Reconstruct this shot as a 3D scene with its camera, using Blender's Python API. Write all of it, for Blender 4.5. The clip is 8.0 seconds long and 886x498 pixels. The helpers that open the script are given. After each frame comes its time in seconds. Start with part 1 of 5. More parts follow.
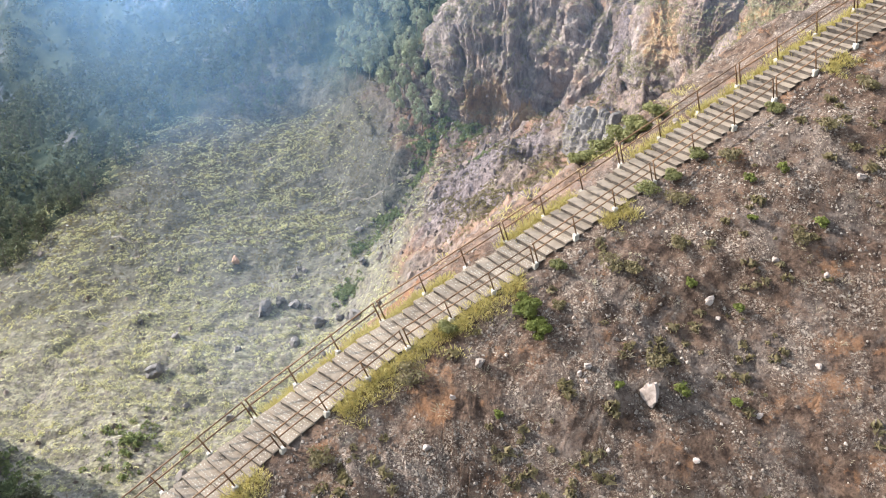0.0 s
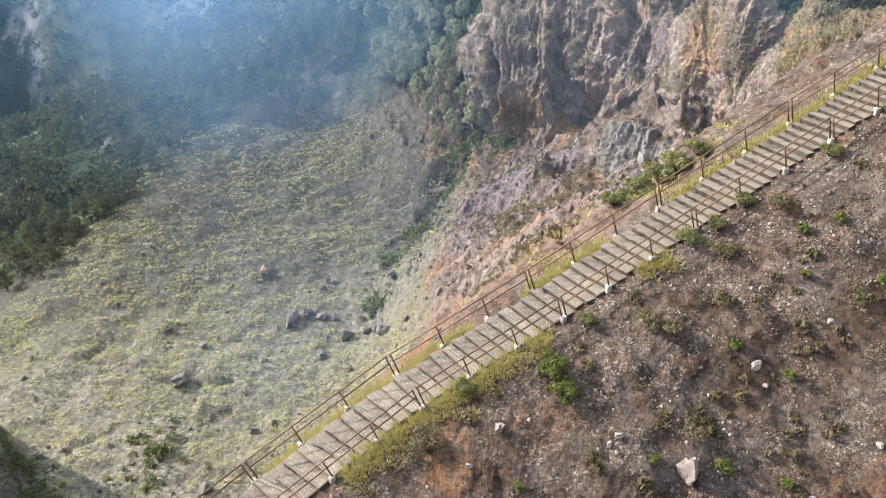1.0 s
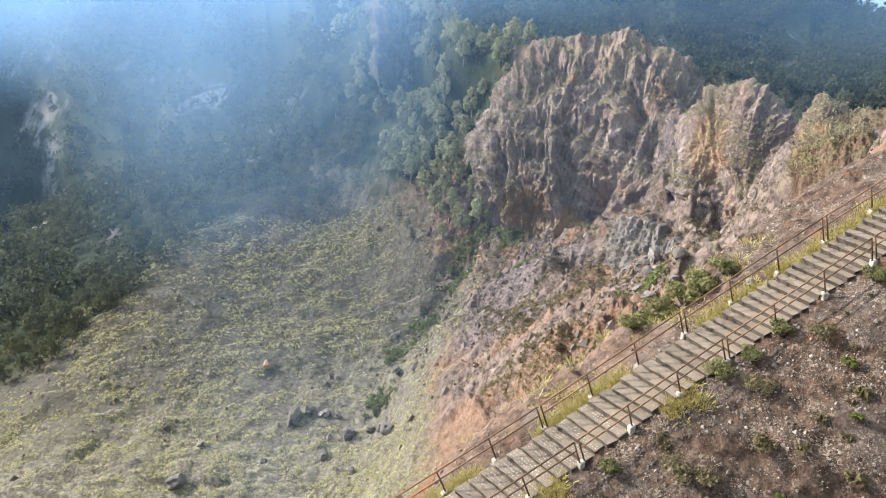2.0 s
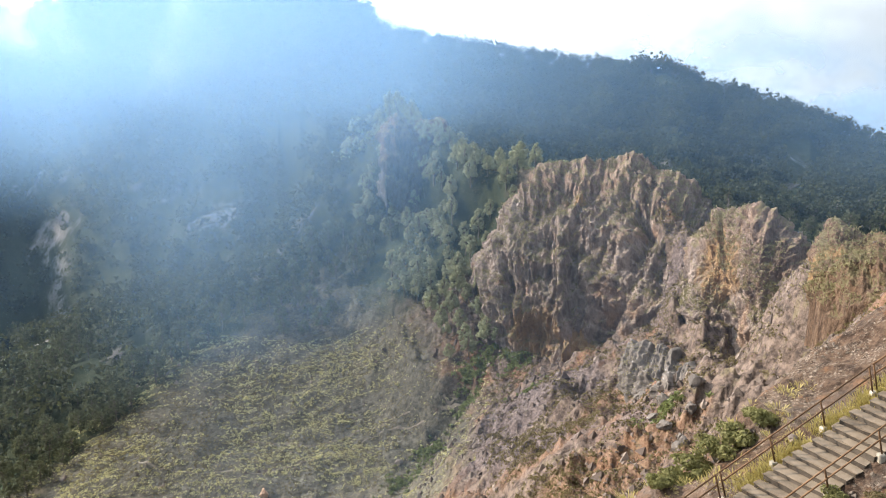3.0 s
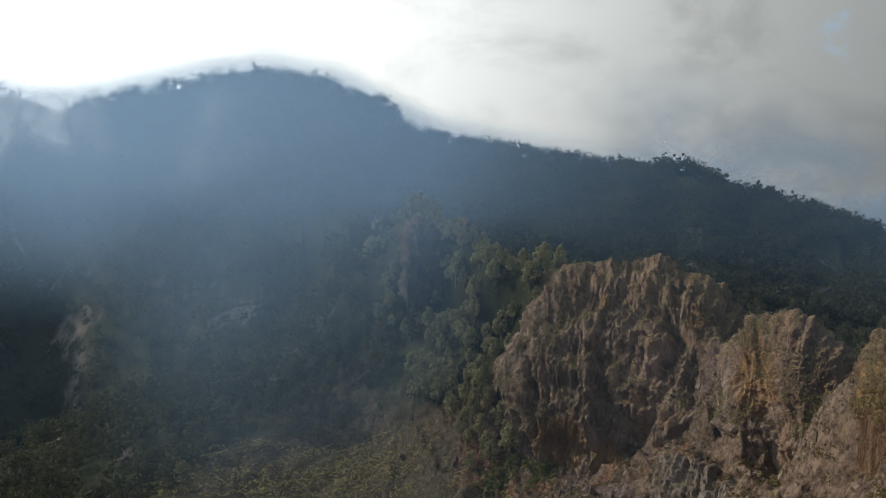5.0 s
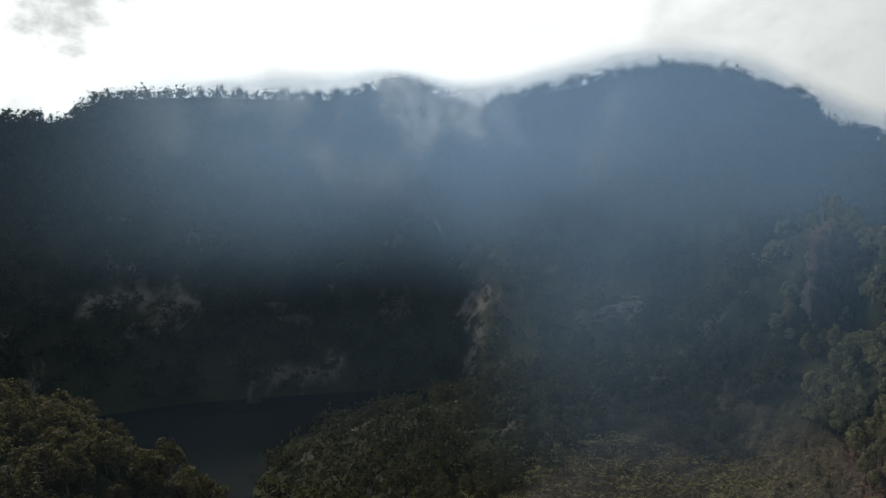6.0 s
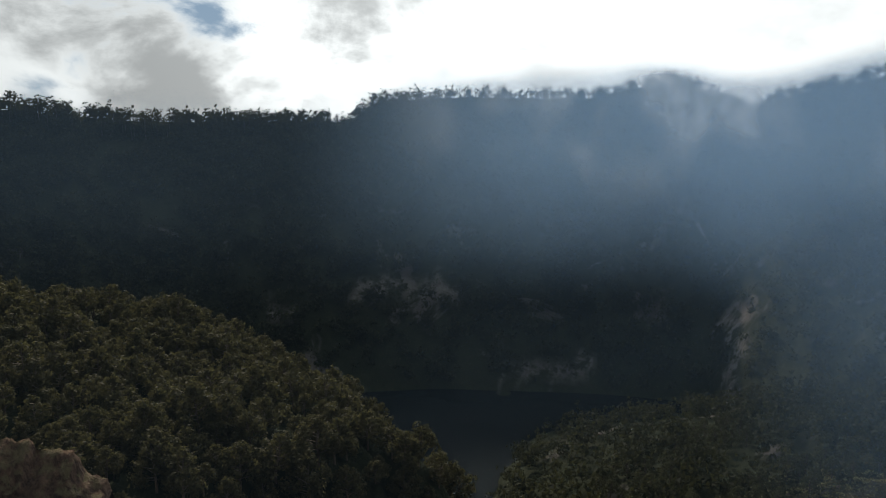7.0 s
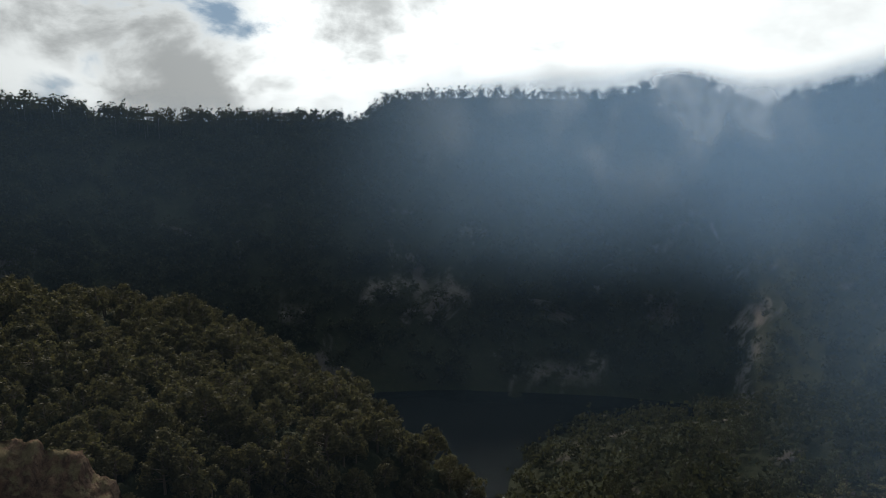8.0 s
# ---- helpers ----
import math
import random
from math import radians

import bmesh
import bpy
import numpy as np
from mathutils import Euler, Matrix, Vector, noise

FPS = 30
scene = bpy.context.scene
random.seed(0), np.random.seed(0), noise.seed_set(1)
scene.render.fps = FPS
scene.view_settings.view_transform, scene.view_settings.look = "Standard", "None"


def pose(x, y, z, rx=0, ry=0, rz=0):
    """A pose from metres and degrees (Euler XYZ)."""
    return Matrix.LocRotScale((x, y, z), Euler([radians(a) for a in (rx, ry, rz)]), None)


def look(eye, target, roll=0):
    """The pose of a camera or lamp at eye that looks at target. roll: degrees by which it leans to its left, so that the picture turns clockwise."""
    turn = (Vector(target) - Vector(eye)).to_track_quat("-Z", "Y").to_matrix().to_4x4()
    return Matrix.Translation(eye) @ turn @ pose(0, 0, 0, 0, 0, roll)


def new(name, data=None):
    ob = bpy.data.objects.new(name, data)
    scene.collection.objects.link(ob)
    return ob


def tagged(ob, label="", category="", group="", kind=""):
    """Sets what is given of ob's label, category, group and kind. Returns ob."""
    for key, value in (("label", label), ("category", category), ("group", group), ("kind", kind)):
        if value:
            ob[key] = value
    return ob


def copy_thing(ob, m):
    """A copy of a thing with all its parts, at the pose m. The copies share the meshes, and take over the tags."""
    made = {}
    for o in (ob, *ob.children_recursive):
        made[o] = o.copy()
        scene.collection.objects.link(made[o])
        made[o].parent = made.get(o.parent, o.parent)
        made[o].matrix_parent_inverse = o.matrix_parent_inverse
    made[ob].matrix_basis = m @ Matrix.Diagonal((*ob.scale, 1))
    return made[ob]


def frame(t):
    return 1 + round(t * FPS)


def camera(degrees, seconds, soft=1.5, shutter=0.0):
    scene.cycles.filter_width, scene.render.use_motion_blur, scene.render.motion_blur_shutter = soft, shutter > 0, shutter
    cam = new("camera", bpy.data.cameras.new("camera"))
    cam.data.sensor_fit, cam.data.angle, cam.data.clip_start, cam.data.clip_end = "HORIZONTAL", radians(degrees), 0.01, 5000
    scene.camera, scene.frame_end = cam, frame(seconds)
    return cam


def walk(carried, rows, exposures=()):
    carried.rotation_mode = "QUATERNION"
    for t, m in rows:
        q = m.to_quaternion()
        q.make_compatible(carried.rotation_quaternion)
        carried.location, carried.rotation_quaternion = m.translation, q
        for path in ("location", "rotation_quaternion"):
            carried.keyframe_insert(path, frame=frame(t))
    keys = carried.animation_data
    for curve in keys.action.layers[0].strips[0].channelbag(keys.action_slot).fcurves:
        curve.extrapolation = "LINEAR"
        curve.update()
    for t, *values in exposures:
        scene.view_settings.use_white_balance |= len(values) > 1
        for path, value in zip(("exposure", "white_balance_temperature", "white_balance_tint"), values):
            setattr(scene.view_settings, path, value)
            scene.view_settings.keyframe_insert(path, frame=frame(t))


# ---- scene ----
cam = camera(58.92, 8.0, soft=1.0)
# seconds, place, heading (to the left of +y), tilt, lean
ROWS = [
    (0, 0.00, 0.00, 0.00, -0.00, -31.98, 0.31),
    (0.5, 0.29, 1.55, 0.05, 2.48, -32.00, 0.01),
    (1, 0.44, 3.14, 0.08, 2.76, -31.51, -0.03),
    (1.2, 0.48, 3.77, 0.09, 2.93, -29.87, -0.06),
    (2.3, 0.47, 7.53, -0.18, 3.54, -23.22, -0.10),
    (2.5, 0.45, 8.11, -0.21, 3.65, -21.31, -0.11),
    (3, 0.40, 9.51, -0.22, 3.93, -16.56, -0.03),
    (3.5, 0.26, 10.81, -0.19, 4.03, -16.51, 0.04),
    (4, 0.15, 12.00, -0.20, 4.25, -11.64, 0.15),
    (4.2, 0.13, 12.46, -0.21, 4.37, -9.68, 0.18),
    (5.3, 0.26, 14.57, -0.26, 7.59, -9.39, 0.43),
    (5.5, 0.15, 14.75, -0.21, 12.99, -9.50, 0.08),
    (5.7, 0.02, 14.90, -0.16, 18.48, -9.68, -0.00),
    (5.8, -0.04, 14.98, -0.13, 22.36, -9.82, -0.17),
    (5.9, -0.11, 15.05, -0.09, 27.68, -10.14, 0.07),
    (6, -0.18, 15.11, -0.06, 34.00, -9.95, -0.02),
    (6.2, -0.33, 15.24, 0.01, 46.77, -10.00, -0.48),
    (6.3, -0.41, 15.30, 0.05, 50.60, -9.97, -0.55),
    (6.5, -0.56, 15.41, 0.12, 52.05, -9.96, -0.72),
    (7, -0.96, 15.69, 0.22, 52.74, -10.01, -0.54),
    (7.5, -1.29, 16.02, 0.30, 53.13, -9.97, -0.42),
    (8, -1.66, 16.34, 0.34, 53.62, -10.00, -0.35),
]
walk(cam, [(t, pose(x, y, z, 90 + tilt, 0, turn) @ pose(0, 0, 0, 0, 0, lean)) for t, x, y, z, turn, tilt, lean in ROWS],
     exposures=[(0.0, 1.5, 5900, 10), (0.5, 1.3, 5900, 10), (1.0, 1.25, 5900, 10), (2.5, 1.05, 6250, 10), (3.5, 0.7, 6750, 10), (4.2, 0.2, 7000, 10), (5.3, -1.1, 7200, 10), (6.0, -1.25, 7100, 10), (8.0, -1.4, 7000, 10)])

# ---------------------------------------------------------------- sky, sun
SUN_TURN, SUN_UP = 74.0, 27.0          # degrees to the left of +y, degrees above level
sun_way = Vector((-math.sin(radians(SUN_TURN)) * math.cos(radians(SUN_UP)),
                  math.cos(radians(SUN_TURN)) * math.cos(radians(SUN_UP)), math.sin(radians(SUN_UP))))
sun_data = bpy.data.lights.new("sun", "SUN")
sun_data.energy, sun_data.angle, sun_data.color = 5.0, radians(1.2), (1.0, 0.89, 0.74)
sun_lamp = new("sun", sun_data)
sun_lamp.matrix_world = look(sun_way * 900, (0, 0, 0))

world = bpy.data.worlds.new("sky")
scene.world = world
world.use_nodes = True


class Net:
    """Short hand for node trees."""

    def __init__(self, tree):
        self.tree = tree
        tree.nodes.clear()

    def add(self, kind, at=(), op="", smooth=False, name=""):
        n = self.tree.nodes.new(kind)
        if op:
            n.operation = op
        if smooth:
            n.interpolation_type = "SMOOTHSTEP"
        if name:
            n.attribute_name = name
        for key, v in dict(at).items():
            if isinstance(v, bpy.types.NodeSocket):
                self.tree.links.new(v, n.inputs[key])
            else:
                n.inputs[key].default_value = v
        return n

    def math(self, op, a, b=0.0, c=0.0):
        return self.add("ShaderNodeMath", {0: a, 1: b, 2: c}, op=op).outputs[0]

    def noise(self, vector, scale, detail=4.0, rough=0.55, distort=0.0):
        return self.add("ShaderNodeTexNoise", {"Vector": vector, "Scale": scale, "Detail": detail, "Roughness": rough, "Distortion": distort}).outputs[0]

    def span(self, v, lo, hi, to_lo=0.0, to_hi=1.0):
        n = self.add("ShaderNodeMapRange", {"Value": v, "From Min": lo, "From Max": hi, "To Min": to_lo, "To Max": to_hi}, smooth=True)
        return n.outputs[0]

    def mix(self, f, a, b):
        n = self.add("ShaderNodeMix")
        n.data_type = "RGBA"
        for key, v in ((0, f), (6, a), (7, b)):
            if isinstance(v, bpy.types.NodeSocket):
                self.tree.links.new(v, n.inputs[key])
            else:
                n.inputs[key].default_value = v if key == 0 else (*v, 1.0)
        return n.outputs[2]


VEIL_WAY = (-math.sin(radians(48)) * 0.94, math.cos(radians(48)) * 0.94, 0.34)      # thin bright veil cloud spreads from the sun's side
HEAP_WAY = (-math.sin(radians(66)), math.cos(radians(66)), 0.08)      # heaped clouds stand thickest there
GAP_WAY = (-math.sin(radians(73)) * math.cos(radians(7.5)), math.cos(radians(73)) * math.cos(radians(7.5)), math.sin(radians(7.5)))      # a gap of blue low in the sky


def build_sky():
    n = Net(world.node_tree)
    way = n.add("ShaderNodeTexCoord").outputs["Generated"]
    sky = n.add("ShaderNodeTexSky")
    sky.sky_type, sky.sun_disc, sky.altitude = "NISHITA", False, 2000.0
    sky.sun_elevation, sky.sun_rotation = radians(SUN_UP), radians(-SUN_TURN)
    # broken cloud: thin bright veils round the sun, grey-bellied heaps, a few blue gaps
    flat = n.add("ShaderNodeMapping", {"Vector": way, "Scale": (1.0, 1.0, 1.7), "Location": (0.35, 0.1, 0.0)}).outputs[0]
    puff = n.noise(flat, 4.2, 10.0, 0.58, 0.3)
    wisp = n.noise(flat, 11.0, 8.0, 0.6, 0.4)
    body = n.math("ADD", puff, n.math("MULTIPLY", wisp, 0.25))
    gap = n.add("ShaderNodeVectorMath", {0: way, 1: GAP_WAY}, op="DOT_PRODUCT").outputs["Value"]
    body_open = n.math("SUBTRACT", body, n.span(gap, 0.985, 0.999, 0.0, 0.17))
    cover = n.span(body_open, 0.40, 0.52)
    thick = n.span(body, 0.56, 0.78)
    heaps = n.span(n.add("ShaderNodeVectorMath", {0: way, 1: HEAP_WAY}, op="DOT_PRODUCT").outputs["Value"], 0.90, 0.985, 0.22, 0.62)
    near = n.add("ShaderNodeVectorMath", {0: way, 1: VEIL_WAY}, op="DOT_PRODUCT").outputs["Value"]
    near = n.math("MAXIMUM", near, 0.0)
    glow = n.math("ADD", n.math("MULTIPLY", n.math("POWER", near, 3.0), 3.7), n.math("MULTIPLY", n.math("POWER", near, 60.0), 4.0))
    lit = n.math("MULTIPLY", n.math("ADD", 0.5, glow), n.math("SUBTRACT", 1.0, n.math("MULTIPLY", thick, heaps)))
    cloud = n.add("ShaderNodeBackground", {"Color": (0.86, 0.94, 1.0, 1.0), "Strength": lit})
    deep_blue = n.add("ShaderNodeBackground", {"Color": (0.42, 0.67, 1.0, 1.0), "Strength": 1.3})
    hazy = n.add("ShaderNodeBackground", {"Color": sky.outputs[0], "Strength": 0.12})
    clear = n.add("ShaderNodeMixShader", {0: 0.85, 1: hazy.outputs[0], 2: deep_blue.outputs[0]})
    both = n.add("ShaderNodeMixShader", {0: n.math("MULTIPLY", cover, 0.95), 1: clear.outputs[0], 2: cloud.outputs[0]})
    n.add("ShaderNodeOutputWorld", {"Surface": both.outputs[0]})


build_sky()


# ---------------------------------------------------------------- numbers: noise, ridges, height of the ground
def hash3(ix, iy, iz):
    h = (ix * 374761393 + iy * 668265263 + iz * 2147483647 + 974711) & 0xFFFFFFFF
    h = ((h ^ (h >> 13)) * 1274126177) & 0xFFFFFFFF
    h = ((h ^ (h >> 16)) * 2246822519) & 0xFFFFFFFF
    return ((h ^ (h >> 15)) & 0xFFFFFF) / float(0xFFFFFF)


def vnoise(x, y, z=0.0):
    """Smooth noise from -1 to 1."""
    x, y, z = np.broadcast_arrays(np.asarray(x, float), np.asarray(y, float), np.asarray(z, float))
    ix, iy, iz = (np.floor(v).astype(np.int64) for v in (x, y, z))
    fx, fy, fz = x - ix, y - iy, z - iz
    fx, fy, fz = (v * v * v * (v * (v * 6 - 15) + 10) for v in (fx, fy, fz))
    total = 0.0
    for a in (0, 1):
        for b in (0, 1):
            for c in (0, 1):
                w = (fx if a else 1 - fx) * (fy if b else 1 - fy) * (fz if c else 1 - fz)
                total = total + w * hash3(ix + a, iy + b, iz + c)
    return total * 2 - 1


def fbm(x, y, z=0.0, octaves=4, gain=0.5):
    total, amp = 0.0, 1.0
    for o in range(octaves):
        total = total + amp * vnoise(x * 2**o + 17.3 * o, y * 2**o - 9.1 * o, np.asarray(z) * 2**o + 3.7 * o)
        amp *= gain
    return total


def ridged(x, y, z=0.0, octaves=4, gain=0.5):
    """Sharp crests: 0 to about 1.5."""
    total, amp = 0.0, 1.0
    for o in range(octaves):
        total = total + amp * (1 - np.abs(vnoise(x * 2**o + 5.1 * o, y * 2**o + 2.3 * o, np.asarray(z) * 2**o))) ** 2
        amp *= gain
    return total


def soft(v, s=1.0):
    return s * np.logaddexp(0.0, v / s)


def smax(a, b, s=4.0):
    return 0.5 * (a + b + np.sqrt((a - b) ** 2 + s * s))


def along(line, x, y):
    """For points: distance to a polyline (rows x, y, then values), side (+ left of its way), the values interpolated, the run along it."""
    line = np.asarray(line, float)
    best = np.full(np.shape(x), 1e9)
    side, run = np.zeros(np.shape(x)), np.zeros(np.shape(x))
    values = np.zeros((*np.shape(x), line.shape[1] - 2))
    start = 0.0
    for p, q in zip(line[:-1], line[1:]):
        d = q[:2] - p[:2]
        size = np.hypot(*d)
        t = np.clip(((x - p[0]) * d[0] + (y - p[1]) * d[1]) / size**2, 0, 1)
        gap = np.hypot(x - p[0] - t * d[0], y - p[1] - t * d[1])
        nearer = gap < best
        best = np.where(nearer, gap, best)
        side = np.where(nearer, np.sign(d[0] * (y - p[1]) - d[1] * (x - p[0])), side)
        run = np.where(nearer, start + t * size, run)
        values = np.where(nearer[..., None], p[2:] + t[..., None] * (q[2:] - p[2:]), values)
        start += size
    return best, side, values, run


# the stairs' middle line: x, y, height of the treads
STAIR = [(-20.5, 11.4, -28.9), (-14.0, 16.6, -26.0), (-7.5, 21.6, -22.9), (-2.6, 25.8, -20.95), (3.1, 28.9, -18.65), (8.6, 32.0, -16.2), (13.2, 34.1, -13.8), (17.5, 35.9, -11.5), (26.0, 39.2, -7.2)]
# crest that the stairs climb, then the broken crest of the rocks and the wooded spur behind them: x, y, z, bare shoulder, fall
CREST_A = [(-70, -40, -58)] + [(x, y, z - 0.25) for x, y, z in STAIR] + [(38, 52, -6), (47, 76, -16), (55, 100, -26)]
CREST_B = [(55, 100, -26, 6, 14, 0.55), (49, 119, -31, 3, 14, 0.5), (47, 131, -42, 3, 10, 0.5), (47, 147, -37, 3, 21, 0.45), (45, 160, -39, 3, 19, 0.45),
           (43, 176, -48, 3, 14, 0.5), (38, 205, -39, 6, 26, 0.5), (33, 217, -38, 5, 24, 0.5), (14, 224, -43, 4, 16, 0.7), (-4, 246, -44, 4, 16, 0.75),
           (-20, 276, -40, 4, 16, 0.8), (-38, 300, -34, 4, 14, 0.8), (-58, 330, -50, 4, 10, 0.6)]
# the far rim: heading, height angle, distance; and the foot of its wall: heading, distance, height
RIM = np.array([(-180, -2, 900), (-120, -2, 800), (-60, -8, 600), (-32, -9.4, 520), (-25.5, -8.3, 520), (-20, -6.1, 540), (-15.5, -5.2, 550), (-11.5, -3.6, 560), (-5.5, -3.5, 560), (4.5, -2.0, 560),
                (8, -1.2, 570), (9.6, 0.6, 580), (14.8, 2.4, 600), (19.2, 2.8, 620), (25, 1.6, 640), (28.7, 0.9, 640), (31.3, -0.2, 640), (36.5, 1.9, 650), (42, 0.8, 650), (50, 1.0, 650),
                (57.0, 0.8, 635), (59.2, -0.7, 625), (64, -0.6, 610), (73, -0.5, 590), (82, 0.4, 570), (100, 0, 560), (140, -2, 700), (180, -2, 900)])
FOOT = np.array([(-180, 300, -95), (-60, 250, -100), (-25, 260, -95), (0, 240, -88), (8, 232, -88), (14, 250, -100), (20, 275, -118), (27, 330, -135), (33, 415, -150), (58, 415, -150), (75, 400, -140), (100, 360, -110), (180, 300, -95)])
SCARPS = [[(-104, 132), (-87, 138), (-62, 141), (-46, 141)], [(-84, 137), (-73, 129), (-60, 126), (-52, 128)], [(-86, 104), (-74, 112), (-62, 116), (-50, 121)], [(-60, 92), (-50, 95)]]
# feet of the rock outcrops: the ground keeps below these lines
MASSIF_FOOT = [(-0.6, 196.0, -81.1), (4.5, 187.0, -79.6), (10.6, 184.0, -79.9), (18.2, 180.0, -79.2), (24.1, 177.0, -73.4), (31.3, 171.0, -63.9), (38.2, 170.0, -56.5), (42.0, 170.0, -52.4), (45.1, 172.0, -48.6)]
PEAK_FOOT = [(38.1, 160.0, -57.5), (39.7, 152.0, -56.3), (43.4, 149.0, -54.7), (44.6, 141.0, -58.9), (47.6, 138.0, -55.8), (49.9, 134.0, -51.4), (51.3, 130.0, -45.8)]
KNOLL_FOOT = [(40.5, 106.0, -35.1), (40.3, 104.0, -34.4), (40.4, 100.0, -34.6), (42.2, 97.0, -33.4), (44.2, 95.0, -32.5), (47.1, 92.0, -30.6)]
LAKE = (-262.0, 285.0, -150.0)


def height(x, y):
    """Height of the ground at x, y (arrays), with the small relief of the valley and its slopes."""
    x, y = np.asarray(x, float), np.asarray(y, float)
    z, r = landform(x, y), np.hypot(x, y - 12.0)
    z = z + np.clip((r - 60) / 40, 0, 1) * np.clip((420 - r) / 80, 0, 1) * ((0.45 + 0.55 * np.clip((z + 95) / 15, 0, 1)) * fbm(x / 6, y / 6, 3.0, 5, 0.55) + 0.6 * np.clip((z + 96) / 14, 0, 1) * (ridged(x / 4.5, y / 4.5, 13.0, 4, 0.6) - 1.0) + 0.5 * np.maximum(0, fbm(x / 2.6, y / 1.9, 9.0, 2)) + 0.4 * (ridged(x / 16, y / 5.5 - x / 30, 8.0, 3) - 0.8) + 0.85 * np.clip((z + 92) / 10, 0, 1) * (ridged(x / 2.6, y / 2.6, 17.0, 3, 0.6) - 1.0) + 1.3 * np.clip((z + 64) / 8, 0, 1) * np.clip((r - 75) / 15, 0, 1) * (ridged(x / 5, y / 6, 19.0, 4, 0.6) - 0.9))
    return z


def landform(x, y):
    """The large forms of the ground alone."""
    x, y = np.asarray(x, float), np.asarray(y, float)
    dx, dy = x, y - 12.0
    r = np.hypot(dx, dy)
    turn = np.degrees(np.arctan2(-dx, dy))
    wob = 3.0 * vnoise(x / 60, y / 60, 2.0)
    # valley bench and its edge
    bench = -113.0 + 0.10 * soft(y - 112, 10) + 0.26 * soft(x + 20, 14) + 0.30 * soft(y - 196, 14) + 1.6 * fbm(x / 28, y / 28, 1.0, 3)
    edge_d, edge_s, _, _ = along([(-40, 20), (-84, 90), (-106, 150), (-99, 192), (-82, 222), (-60, 258), (-46, 330)], x, y)
    out = soft(np.where(edge_s > 0, edge_d, -edge_d), 5)
    bench = -smax(-bench, np.full(np.shape(x), 76.0), 8.0)
    bench = np.maximum(bench - 0.42 * out, -156.0) - 0.3 * soft(r - 560, 10)
    # far wall
    r0, z0 = np.interp(turn, FOOT[:, 0], FOOT[:, 1]), np.interp(turn, FOOT[:, 0], FOOT[:, 2])
    r1 = np.interp(turn, RIM[:, 0], RIM[:, 2])
    z1 = r1 * np.tan(np.radians(np.interp(turn, RIM[:, 0], RIM[:, 1])))
    t = (r + wob - r0) / (r1 - r0)
    gully = ridged(turn / 5.0, r / 260, 4.0, 3) - 0.8
    face = z0 + (z1 - z0) * np.clip(t, 0, 1) ** 0.92 + 13 * gully * np.clip(t, 0, 1) * np.clip(1 - t, 0, 1) * 2.4
    beyond = z1 - 0.24 * (r - r1)
    wall = np.where(t < 1, face, beyond)
    wall = np.where(t < 0, z0 + (r - r0) * 0.5, wall)
    z = smax(bench, wall, 5.0)
    # wooded spur beside the valley
    spur = -44.5 - 0.07 * x - 0.20 * y - 2.2 * soft(y - 88 + 5 * vnoise(x / 22, 1.3), 4) - 5.0 * soft(x + 90 + 4 * vnoise(y / 15, 8.3), 2) + 2.5 * fbm(x / 35, y / 35, 7.0, 2)
    spur = spur - 1.0 * soft(-x - 196 + 0.5 * (y - 40), 6)
    spur = np.where((x < -20) & (y < 160), spur, -3000.0)
    z = smax(z, spur, 3.0)
    # wooded ridge behind the rocks
    d, s, v, run = along([(52, 305, -74), (73, 300, -69), (87, 300, -68), (100, 300, -69), (115, 300, -75), (130, 300, -80), (155, 300, -85), (220, 320, -95)], x, y)
    z = smax(z, v[..., 0] - 0.55 * d + 1.5 * vnoise(x / 14, y / 14, 4.0), 4.0)
    # rocks' crest
    d, s, v, run = along(CREST_B, x, y)
    crest, shoulder, cliff, talus = (v[..., k] for k in range(4))
    d = d + 1.6 * vnoise(x / 9, y / 9, 3.0) * np.clip(d / 4, 0, 1)
    left = crest - 0.25 * np.minimum(d, shoulder) - cliff * np.clip((d - shoulder) / (cliff / 3.0), 0, 1) - talus * soft(d - shoulder, 3) - 0.12 * soft(d - 32, 6) - 0.6 * soft(d - 44, 3)
    right = crest - 0.95 * d
    zb = np.where(s > 0, left, right)
    # gullied talus fan under the rocks
    ruts = ridged(x / 16 + 0.4 * y / 16, y / 34, 11.0, 4) - 0.8
    zb = zb + np.where(s > 0, 3.2, 1.5) * ruts * np.clip((d - shoulder - 4) / 12, 0, 1)
    z = smax(z, zb, 4.0)
    for line in (MASSIF_FOOT, PEAK_FOOT, KNOLL_FOOT):
        d, s, v, run = along(line, x, y)
        ends = (run <= 0.01) | (run >= run.max() - 0.01)
        lid = v[..., 0] + np.where(ends, 1.3 * d, np.where(s > 0, 0.5 * d - 1.2 * np.clip(d / 2, 0, 1), 0.22 * d + 1.2 * np.maximum(0, d - 9)))
        z = np.where(d < 30, np.minimum(z, lid), z)
    # stairs' crest
    d, s, v, run = along(CREST_A, x, y)
    crest = v[..., 0]
    n1 = vnoise(x / 5, y / 5, 5.0)
    brow = np.interp(x, [-8, -3, 3, 8, 14], [1.7, 2.2, 4.0, 5.0, 6.0]) + 0.9 * n1
    left = crest - 0.03 * d - 0.22 * soft(d - 1.6, 0.5) - 1.5 * soft(d - brow, 0.5)
    right = crest - 0.2 * soft(d - 1.2, 0.3) - 0.40 * soft(d - 4, 0.8)
    near = np.clip((d - 1.3) / 2.0, 0, 1)
